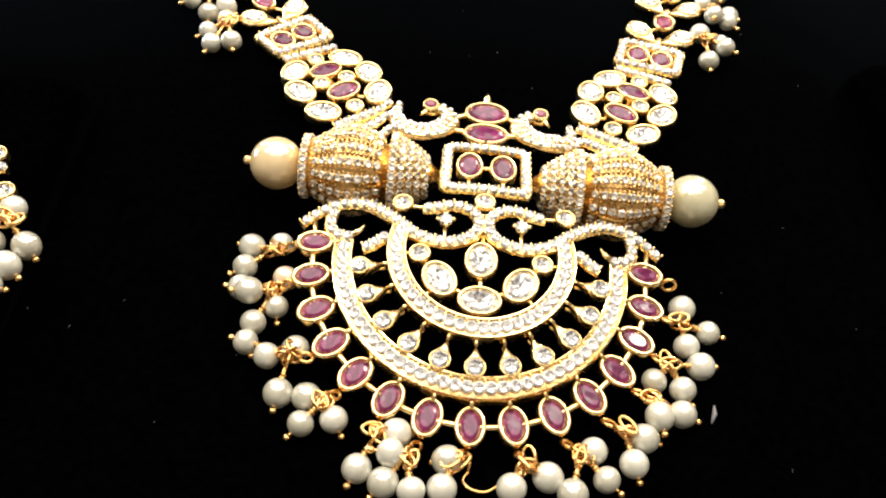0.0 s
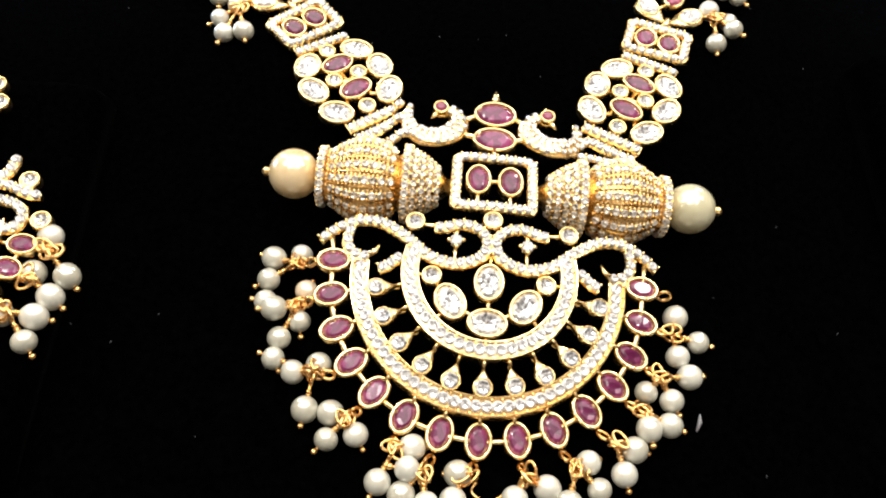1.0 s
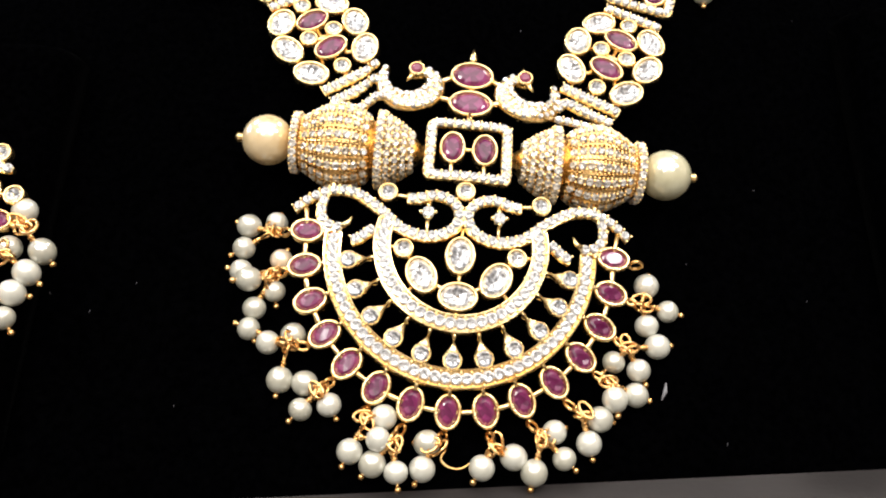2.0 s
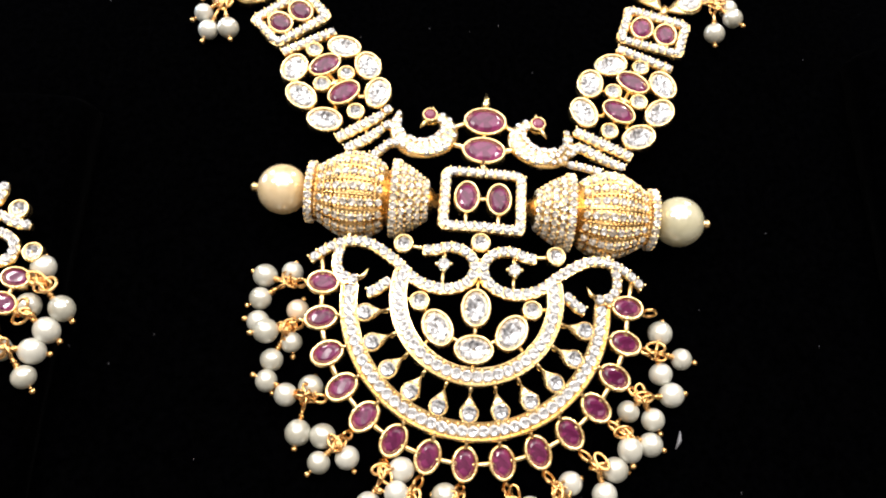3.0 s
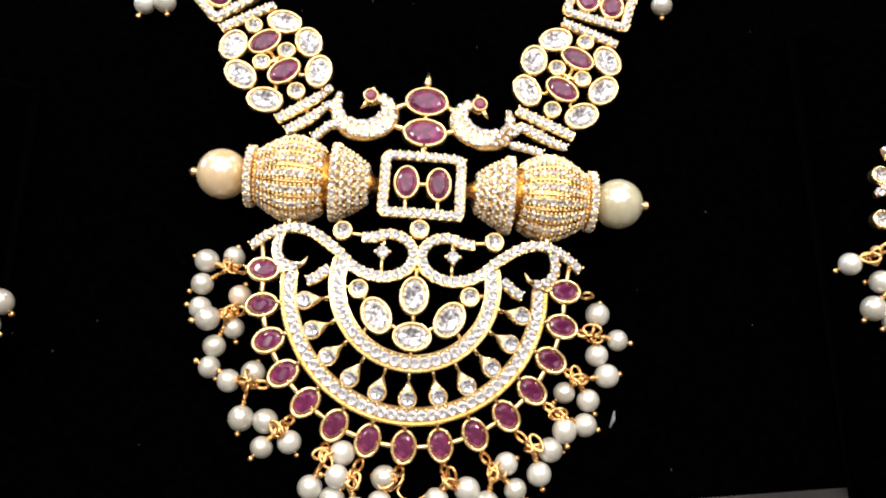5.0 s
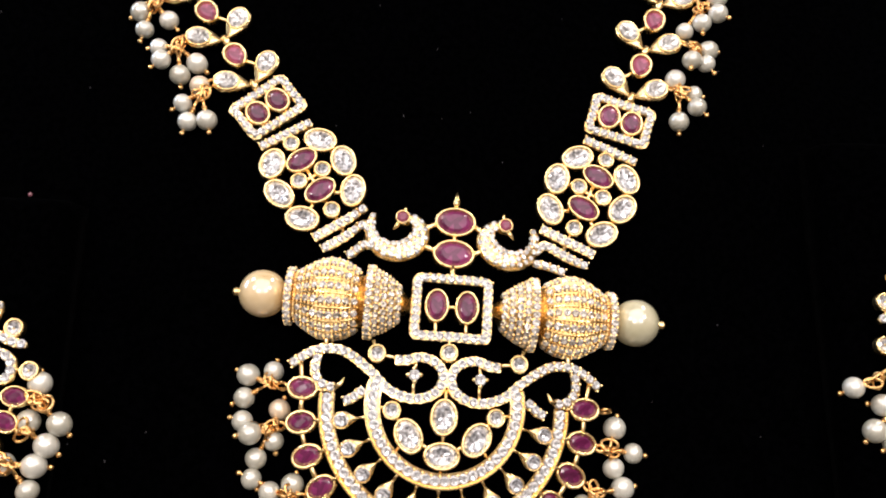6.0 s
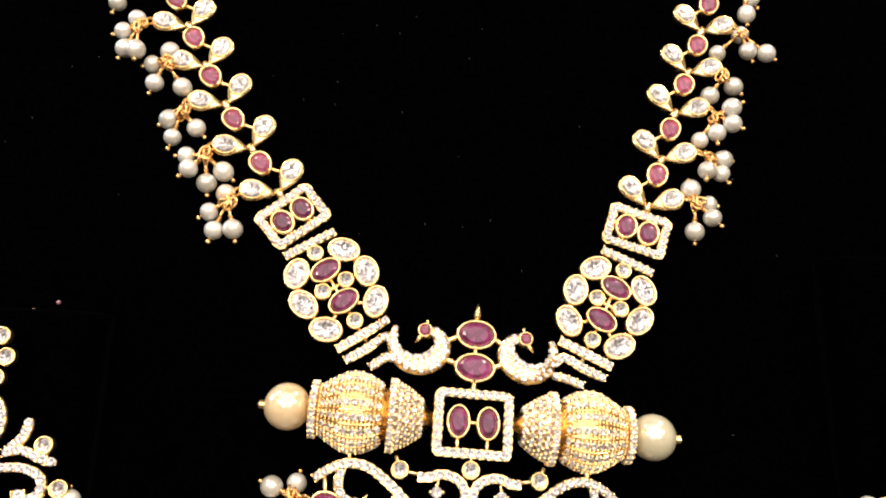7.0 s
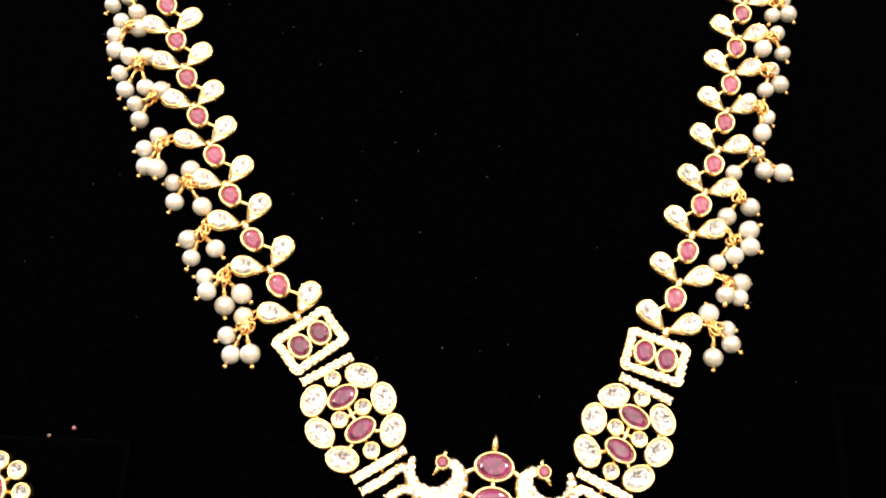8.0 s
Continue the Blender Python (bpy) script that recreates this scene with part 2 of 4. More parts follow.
def tube(s, pts, r, n=6, ends=True):
    """A round wire along points."""
    pts = [Vector(p) for p in pts]
    rows, up = [], Vector((0, 0, 1))
    for i, p in enumerate(pts):
        d = (pts[min(i + 1, len(pts) - 1)] - pts[max(i - 1, 0)]).normalized()
        side = d.cross(up)
        if side.length < 0.05:
            side = d.cross(Vector((1, 0.3, 0)))
        side.normalize()
        up = side.cross(d).normalized()
        rr = r[i] if isinstance(r, (list, tuple)) else r
        rows.append([tuple(p + side * (rr * math.cos(TAU * k / n)) + up * (rr * math.sin(TAU * k / n))) for k in range(n)])
    s.rings(rows, None, ends, ends)


def smooth_line(points, step):
    """Points at even steps along a smooth curve through the given ones."""
    p = [Vector(q) for q in points]
    p = [2 * p[0] - p[1]] + p + [2 * p[-1] - p[-2]]
    fine = []
    for i in range(1, len(p) - 2):
        for k in range(20):
            t = k / 20
            fine.append(0.5 * (2 * p[i] + (p[i + 1] - p[i - 1]) * t + (2 * p[i - 1] - 5 * p[i] + 4 * p[i + 1] - p[i + 2]) * t * t + (3 * p[i] - p[i - 1] - 3 * p[i + 1] + p[i + 2]) * t ** 3))
    fine.append(p[-2])
    total = sum((b - a).length for a, b in zip(fine, fine[1:]))
    n = max(2, round(total / step))
    out, run, want = [fine[0]], 0.0, total / n
    for a, b in zip(fine, fine[1:]):
        d = (b - a).length
        while run + d >= want - 1e-6 and len(out) <= n:
            out.append(a.lerp(b, (want - run) / d if d else 0))
            want += total / n
        run += d
    return out[:n + 1]


def part(name, data, parent, m=None, label=""):
    ob = new(name, data)
    ob.parent = parent
    if m is not None:
        ob.matrix_basis = m
    return tagged(ob, label)


# ---- the board's own frame: u across, v up the slope, w out of it, in millimetres ----
BOARD = pose(0, 0, 0.02724) @ pose(0, 0, 0, 45) @ pose(0, 0, 0, 0, 0, -4.1)
WB_V = (-60, -40, -21, 20, 36, 50, 60, 70, 80, 100, 150, 260)
WB_W = (-7.2, -6.5, -6.1, -6.3, -4.8, -3.2, -3.3, -3.6, -3.6, -4.6, -6.0, -10.0)


def velvet_w(v):
    return sum(float(np.interp(v + d, WB_V, WB_W)) for d in (-9, -6, -3, 0, 3, 6, 9)) / 7


def necklace_top(u, v):
    """The height of the necklace's face over the board's middle plane."""
    dome = 4.12 - 0.0071 * u * u + 0.157 * v - 0.0075 * v * v
    dome = max(dome, min(1.75, 0.3 * (v - 20)))
    chain = velvet_w(v) + 2.9 + float(np.interp(v, (24, 32, 41, 47, 55, 75), (2.0, 2.0, 1.7, 0.6, -0.5, -0.3)))
    k = min(1.0, max(0.0, (v - 36) / 6))
    if abs(u) > 13 and v > 24:
        k = max(k, min(1.0, (v - 24) / 4) * min(1.0, (abs(u) - 13) / 3))
    return dome * (1 - k) + chain * k


STAGE = {"top": necklace_top, "owner": None}


def top_w(u, v):
    return STAGE["top"](u, v)


def seat(u, v, angle=0.0, rise=0.0, follow=0.45):
    """Where a setting sits: its face along the necklace's surface, turned by angle; metres."""
    du = (top_w(u + 1, v) - top_w(u - 1, v)) / 2
    dv = (top_w(u, v + 1) - top_w(u, v - 1)) / 2
    nrm = Vector((-du * follow, -dv * follow, 1)).normalized()
    tilt = Vector((0, 0, 1)).rotation_difference(nrm).to_matrix().to_4x4()
    return Matrix.Translation(Vector((u, v, top_w(u, v) + rise)) * MM) @ tilt @ Matrix.Rotation(radians(angle), 4, "Z")


def on(u, v, rise=0.0):
    return Vector((u, v, top_w(u, v) + rise))


PIVOT, SWING = Vector((0.3, 1.9)), radians(-3.2)


def pend(x, y):
    """The pendant's own plan, whose middle is its rings' centre, in the board's frame."""
    return PIVOT.x + x * math.cos(SWING) - y * math.sin(SWING), PIVOT.y + x * math.sin(SWING) + y * math.cos(SWING)


# ---- the setting ----
def block(name, x0, x1, y0, y1, z0, z1, mat, kind="structure", label="", category=""):
    bm = bmesh.new()
    bmesh.ops.create_cube(bm, size=1)
    for v in bm.verts:
        v.co = Vector(((x0 + x1) / 2 + v.co.x * (x1 - x0), (y0 + y1) / 2 + v.co.y * (y1 - y0), (z0 + z1) / 2 + v.co.z * (z1 - z0)))
    data = bpy.data.meshes.new(name)
    bm.to_mesh(data)
    bm.free()
    data.materials.append(mat)
    return tagged(new(name, data), label, category, "", kind)


# unseen ceiling and walls, added to enclose the jewellery and bounce light onto it
block("ceiling", -0.6, 0.6, -0.7, 0.6, 0.5, 0.52, WALL)
block("wall_north", -0.6, 0.6, 0.6, 0.63, -0.03, 0.52, WALL)
block("wall_south", -0.6, 0.6, -0.73, -0.7, -0.03, 0.52, WALL)
block("wall_east", 0.6, 0.63, -0.73, 0.63, -0.03, 0.52, WALL)
# the west wall, unseen too, has a gap made for the cool side lamp
west = Shape()
for y0, y1, z0, z1 in ((-0.73, 0.15, -0.03, 0.52), (0.53, 0.63, -0.03, 0.52), (0.15, 0.53, -0.03, 0.17), (0.15, 0.53, 0.43, 0.52)):
    west.rings([[(x * 1000, y * 1000, z * 1000) for y, z in ((y0, z0), (y1, z0), (y1, z1), (y0, z1))] for x in (-0.63, -0.6)])
tagged(new("wall_west", west.mesh("wall_west", WALL)), "", "", "", "structure")


def rounded_pad(s, u0, u1, v0, v1, face, back, r=4.0, nu=10, nv=30):
    """A cushion with rounded rim: its face follows face(v); a sheet of quads with a rolled edge and a flat back."""
    us = [u0 + (u1 - u0) * i / nu for i in range(nu + 1)]
    vs = [v0 + (v1 - v0) * j / nv for j in range(nv + 1)]
    us = sorted(set(us + [u0 + r * q for q in (0.08, 0.3, 0.6)] + [u1 - r * q for q in (0.08, 0.3, 0.6)]))
    vs = sorted(set(vs + [v0 + r * q for q in (0.08, 0.3, 0.6)] + [v1 - r * q for q in (0.08, 0.3, 0.6)]))
    grid = []
    for v in vs:
        for u in us:
            d = 0.0
            for e in (u - u0, u1 - u, v - v0, v1 - v):
                if e < r:
                    d += r - math.sqrt(max(0.0, r * r - (r - e) ** 2))
            grid.append((u, v, max(face(v) - d, back + 0.5)))
    n = len(us)
    faces = [(j * n + i, j * n + i + 1, (j + 1) * n + i + 1, (j + 1) * n + i) for j in range(len(vs) - 1) for i in range(n - 1)]
    rim = [i for i in range(n)] + [j * n + n - 1 for j in range(1, len(vs))] + [(len(vs) - 1) * n + i for i in range(n - 2, -1, -1)] + [j * n for j in range(len(vs) - 2, 0, -1)]
    k = len(grid)
    low = [(grid[i][0], grid[i][1], back) for i in rim]
    q = len(rim)
    faces += [(rim[(i + 1) % q], rim[i], k + i, k + (i + 1) % q) for i in range(q)]
    faces.append(tuple(range(k + q - 1, k - 1, -1)))
    s.add(grid + low, faces)
    return s


block("floor", -0.6, 0.6, -0.7, 0.6, -0.03, 0.0, TABLE, "structure", "brown laminate counter top under the velvet displays", "counter")

# board, standing square to the table
SQUARE = pose(0, 0, 0.02724) @ pose(0, 0, 0, 45)
board = tagged(new("necklace_board", rounded_pad(Shape(), -150, 150, -34.1, 235, velvet_w, -14, 3.0, 12, 60).mesh("necklace_board", VELVET, True)),
               "sloping black velvet necklace display board on the table", "display board")
board.matrix_world = SQUARE
prop = Shape()
prop.add([(-70, 150, -14), (70, 150, -14), (70, 156, -14), (-70, 156, -14), (-70, 40, -155), (70, 40, -155), (70, 46, -158), (-70, 46, -158)],
         [(0, 1, 2, 3), (7, 6, 5, 4), (0, 4, 5, 1), (1, 5, 6, 2), (2, 6, 7, 3), (3, 7, 4, 0)])
part("prop", prop.mesh("prop", VELVET), board)

# ---- the necklace ----
necklace = tagged(new("necklace"), "gold necklace with rubies, clear crystals and pearls on black velvet", "necklace")
necklace.matrix_world = BOARD
STAGE["owner"] = necklace

RUBY_OUT = oval(2.75, 2.05, 24)
M_RUBY_CUP = bezel(RUBY_OUT, 2.0, 0.64).mesh("ruby_setting", GOLD, True)
M_RUBY = cut_stone(oval(2.14, 1.44, 12), 0.3, 0.5, 0.38).mesh("ruby", RUBY)
M_BIG_CUP = bezel(oval(3.68, 2.75, 28), 2.2).mesh("ruby_setting", GOLD, True)
M_BIG = cut_stone(oval(3.15, 2.22, 14), 0.4, 0.5, 0.36).mesh("ruby", RUBY)
M_TALL_CUP = bezel(oval(3.0, 2.1, 24), 2.0, 0.5).mesh("ruby_setting", GOLD, True)
M_TALL = cut_stone(oval(2.5, 1.62, 12), 0.3, 0.5, 0.38).mesh("ruby", RUBY)
M_DOT_CUP = bezel(oval(1.6, 1.6, 18), 1.8, 0.45).mesh("round_setting", GOLD, True)
M_DOT = clear_stone(oval(1.2, 1.2, 10), 0.25, 0.4).mesh("crystal", CLEAR)
M_OVAL_CUP = bezel(oval(3.1, 2.35, 24), 2.0, 0.6).mesh("oval_setting", GOLD, True)
M_OVAL = clear_stone(oval(2.52, 1.77, 14), 0.25, 0.55).mesh("crystal", CLEAR)
M_LINK_CUP = bezel(oval(3.15, 2.4, 24), 2.0, 0.62).mesh("oval_setting", GOLD, True)
M_LINK = clear_stone(oval(2.56, 1.82, 14), 0.25, 0.55).mesh("crystal", CLEAR)
M_MID_CUP = bezel(oval(3.15, 2.15, 24), 2.0, 0.5).mesh("ruby_setting", GOLD, True)
M_MID = cut_stone(oval(2.7, 1.7, 12), 0.3, 0.5, 0.38).mesh("ruby", RUBY)
M_DROP_CUP = leaf_cup(2.5, 1.5, 1.5, 1.48, 1.0, 1.7, 0.24, 1.6).mesh("drop_setting", GOLD, True)
M_DROP = clear_stone(oval(1.24, 1.2, 10), 0.2, 0.35).mesh("crystal", CLEAR)
M_LEAF_CUP = leaf_cup(3.85, 2.3, 2.5, 2.05, 1.2).mesh("leaf_setting", GOLD, True)
M_LEAF = clear_stone(oval(2.12, 1.66, 12), 0.22, 0.45).mesh("crystal", LEAF_STONE)
M_PLATE_CUP = bezel(oval(2.62, 2.25, 22), 1.9, 0.6).mesh("ruby_setting", GOLD, True)
M_PLATE = cut_stone(oval(2.05, 1.68, 12), 0.35, 0.45, 0.36).mesh("ruby", RUBY)
M_BUD_CUP = bezel(tear(2.75, 2.2, 28, 0.62), 1.9, 0.6).mesh("ruby_setting", GOLD, True)
M_BUD = cut_stone(tear(2.1, 1.6, 14, 0.62), 0.35, 0.45, 0.36).mesh("ruby", RUBY_PINK)
M_RING = brilliant(0.91).mesh("crystal", PAVE)
M_SMALL = brilliant(0.74).mesh("crystal", PAVE)


def gem(name, cup, stone, stone_name, u, v, angle, rise=0.0, stone_m=None, label=""):
    c = part(name, cup, STAGE["owner"], seat(u, v, angle, rise), label)
    part(stone_name, stone, c, (stone_m or Matrix.Identity(4)) @ pose(0, 0, -0.0003))
    return c


def ribbon(name, line, wide, thick=1.3, rim=0.0, pitch=1.32, label="", stones=True, taper=0.0, seeds=True, stone=None):
    """A gold strip along a line of plan points, set with a row of small crystals held by grains."""
    pts = smooth_line([(*p, 0) for p in line], pitch)
    fine = smooth_line([(*p, 0) for p in line], pitch / 3)
    s, rows = Shape(), []
    for i, p in enumerate(fine):
        d = fine[min(i + 1, len(fine) - 1)] - fine[max(i - 1, 0)]
        nx, ny = -d.y, d.x
        q = math.hypot(nx, ny) or 1
        nx, ny = nx / q, ny / q
        k = i / (len(fine) - 1)
        w = wide / 2 * (1 - taper * max(0.0, abs(k - 0.5) * 2 - 0.75) * 3)
        if not rim:
            w *= 1 + 0.07 * math.cos(TAU * i / 3)
        if rim:
            sec = [(-w + 0.1, -thick), (-w, -0.3), (-w + 0.08, rim), (-w + 0.26, rim), (-w + 0.34, -0.4), (w - 0.34, -0.4), (w - 0.26, rim), (w - 0.08, rim), (w, -0.3), (w - 0.1, -thick)]
        else:
            sec = [(-w + 0.2, -thick), (-w, -thick * 0.5), (-w + 0.16, -0.3), (w - 0.16, -0.3), (w, -thick * 0.5), (w - 0.2, -thick)]
        rows.append([tuple(on(p.x + nx * a, p.y + ny * a, b)) for a, b in reversed(sec)])
    s.rings(rows)
    places = []
    for i, (a, b) in enumerate(zip(pts, pts[1:])):
        c, d = (a + b) / 2, (b - a)
        q = d.length or 1
        nx, ny = -d.y / q, d.x / q
        places.append((c.x, c.y))
        if seeds:
            for e in (-1, 1):
                g = wide / 2 - (0.44 if rim else 0.24)
                ball(s, tuple(on(a.x + nx * e * g, a.y + ny * e * g, 0.04)), 0.18, 6)
    strip = part(name, s.mesh(name, GOLD), STAGE["owner"], None, label)
    if stones:
        for k, (u, v) in enumerate(places):
            part("crystal", stone or M_SMALL, strip, seat(u, v, 22.5 * k + 7 * (k % 3), 0.1, 1.0))
    return strip


def arc(r, a0, a1, n=24):
    return [pend(r * math.cos(radians(a0 + (a1 - a0) * i / n)), r * math.sin(radians(a0 + (a1 - a0) * i / n))) for i in range(n + 1)]


def bar(p, q, r=0.38, rise=-0.7):
    s = Shape()
    tube(s, [on(*p, rise), on((p[0] + q[0]) / 2, (p[1] + q[1]) / 2, rise), on(*q, rise)], r)
    part("connecting_bar", s.mesh("connecting_bar", GOLD, True), STAGE["owner"])


# pendant: rings, drops, rubies
ribbon("outer_ring", arc(19.4, 177.5, 362.5), 2.8, 1.6, 0.2, 1.58, "curved gold channel with a row of clear crystals", stone=M_RING)
ribbon("inner_ring", arc(11.9, 165, 375), 2.7, 1.6, 0.2, 1.56, "curved gold channel with a row of clear crystals", stone=M_RING)
for i in range(11):
    a = 270 + (i - 5) * 15.7
    u, v = pend(16.0 * math.cos(radians(a)), 16.0 * math.sin(radians(a)))
    gem("drop_setting", M_DROP_CUP, M_DROP, "crystal", u, v, a - 3.2, 0, Matrix.Translation((0.001, 0, 0.00045)))
    bar(pend(12.8 * math.cos(radians(a)), 12.8 * math.sin(radians(a))), pend(14 * math.cos(radians(a)), 14 * math.sin(radians(a))), 0.3)
    bar(pend(17.6 * math.cos(radians(a)), 17.6 * math.sin(radians(a))), pend(18.8 * math.cos(radians(a)), 18.8 * math.sin(radians(a))), 0.3)
rub = []
for i in range(15):
    a = 270 + (i - 7) * 13.4
    u, v = pend(23.75 * math.cos(radians(a)), 23.75 * math.sin(radians(a)))
    rub.append((u, v, a))
    gem("ruby_setting", M_RUBY_CUP, M_RUBY, "ruby", u, v, a - 3.2)
    bar(pend(20.2 * math.cos(radians(a)), 20.2 * math.sin(radians(a))), pend(21.6 * math.cos(radians(a)), 21.6 * math.sin(radians(a))), 0.35)
    if i:
        bar(rub[i - 1][:2], (u, v), 0.45)
for x, y, a in ((-0.1, -1.9, 90), (0, -8.0, 0), (-5.6, -5.2, 120), (5.5, -5.1, 60)):
    gem("oval_setting", M_OVAL_CUP, M_OVAL, "crystal", *pend(x, y), a - 3.2)
for x, y in ((-8.6, -1.4), (8.4, -1.4), (-11.8, 7.7), (11.8, 7.7), (0, 8.5)):
    gem("round_setting", M_DOT_CUP, M_DOT, "crystal", *pend(x, y), 0, 0.1)
for p, q in (((-8.6, -1.4), (-5.6, -5.2)), ((8.4, -1.4), (5.5, -5.1)), ((-5.6, -5.2), (0, -8)), ((5.5, -5.1), (0, -8)), ((0, -1.9), (0, -8)), ((0, -8), (0, -11.5)), ((-8.6, -1.4), (-11.4, -0.6)), ((8.4, -1.4), (11.2, -0.6)),
             ((0, -1.9), (0, 2.5)), ((-5.6, -5.2), (-8, -8.4)), ((5.5, -5.1), (8, -8.4)), ((0, 8.5), (0, 12)), ((-11.8, 7.7), (-8.6, 7.2)), ((11.8, 7.7), (8.6, 7.2)), ((-11.8, 7.7), (-12.6, 10)), ((11.8, 7.7), (12.6, 10))):
    bar(pend(*p), pend(*q), 0.36, -0.9)
for e in (-1, 1):
    ribbon("scroll", [pend(e * x, y) for x, y in ((-26.2, 5.4), (-23.8, 7.1), (-20.7, 8.2), (-17.0, 7.7), (-12.7, 4.8), (-9.1, 1.7), (-4.9, 0.7), (-1.7, 1.9), (-0.6, 4.4), (-1.8, 6.6), (-4.5, 7.5), (-7.0, 6.8), (-8.7, 6.8))], 1.8, 1.3, 0, 1.48, "gold scroll set with clear crystals")
    ribbon("scroll", [pend(e * x, y) for x, y in ((-21.6, 7.2), (-21.9, 4.6), (-20.6, 2.3), (-18.2, 1.8))], 1.8, 1.3, 0, 1.45, "small gold hook set with clear crystals")
    ribbon("scroll", [pend(e * x, y) for x, y in ((-16.6, -0.3), (-15.2, 0.3), (-13.4, 1.8))], 1.8, 1.3, 0, 1.4, "small gold leaf set with clear crystals")
    hook = [on(*pend(e * x, y), 0.1) for x, y in ((-18.2, 1.8), (-17.3, 2.4), (-16.8, 3.4))]
    s = Shape()
    tube(s, hook, [0.55, 0.4, 0.12])
    part("hook_tip", s.mesh("hook_tip", GOLD, True), necklace)
    bar(pend(e * -23.7, 1.7), pend(e * -24.4, 6.4), 0.4)
    # little four-grain star inside the scroll
    star = Shape()
    m = seat(*pend(e * 5.4, 4.5))
    for k in range(4):
        ball(star, (1.05 * math.cos(TAU * k / 4), 1.05 * math.sin(TAU * k / 4), -0.1), 0.42, 6)
    star.rings([lift(oval(0.85, 0.85, 10), -1.2), lift(oval(0.95, 0.95, 10), -0.3)])
    c = part("star_setting", star.mesh("star_setting", GOLD, True), necklace, m)
    part("crystal", brilliant(0.95).mesh("crystal", PAVE), c, pose(0, 0, 0.00015))
    bar(pend(e * 5.4, 4.5), pend(e * 5.4, 0.8), 0.3, -0.9)
    bar(pend(e * 5.4, 4.5), pend(e * 5.2, 7.3), 0.3, -0.9)

# square centre and the two rubies over it
SQ = [(-6.0, 0), (-6.0, 4.6), (-5.5, 5.1), (0, 5.1), (5.5, 5.1), (6.0, 4.6), (6.0, 0), (6.0, -4.6), (5.5, -5.1), (0, -5.1), (-5.5, -5.1), (-6.0, -4.6), (-6.0, -0.05)]
ribbon("square_frame", [pend(x, y + 16.3) for x, y in SQ], 1.8, 1.5, 0, 1.47, "square gold frame set with clear crystals")
for x in (-2.55, 2.55):
    gem("ruby_setting", M_TALL_CUP, M_TALL, "ruby", *pend(x, 16.5), 87)
    bar(pend(x, 11.4), pend(x, 14), 0.35)
bar(pend(-1, 16.4), pend(1, 16.4), 0.4)
for y in (26.3, 32.4):
    gem("ruby_setting", M_BIG_CUP, M_BIG, "ruby", *pend(-0.2, y), -3)
bar(pend(-0.2, 21), pend(-0.2, 24), 0.5)
bar(pend(-0.2, 27.5), pend(-0.2, 31), 0.5)
finial = Shape()
tube(finial, [on(*pend(-0.2, y), h) for y, h in ((35.2, -0.8), (36.2, -0.4), (37.0, 0), (38.2, 0.2))], [0.55, 0.8, 0.5, 0.12])
ball(finial, tuple(on(*pend(-0.2, 36.6), 0)), 0.6, 8)
part("finial", finial.mesh("finial", GOLD, True), necklace)

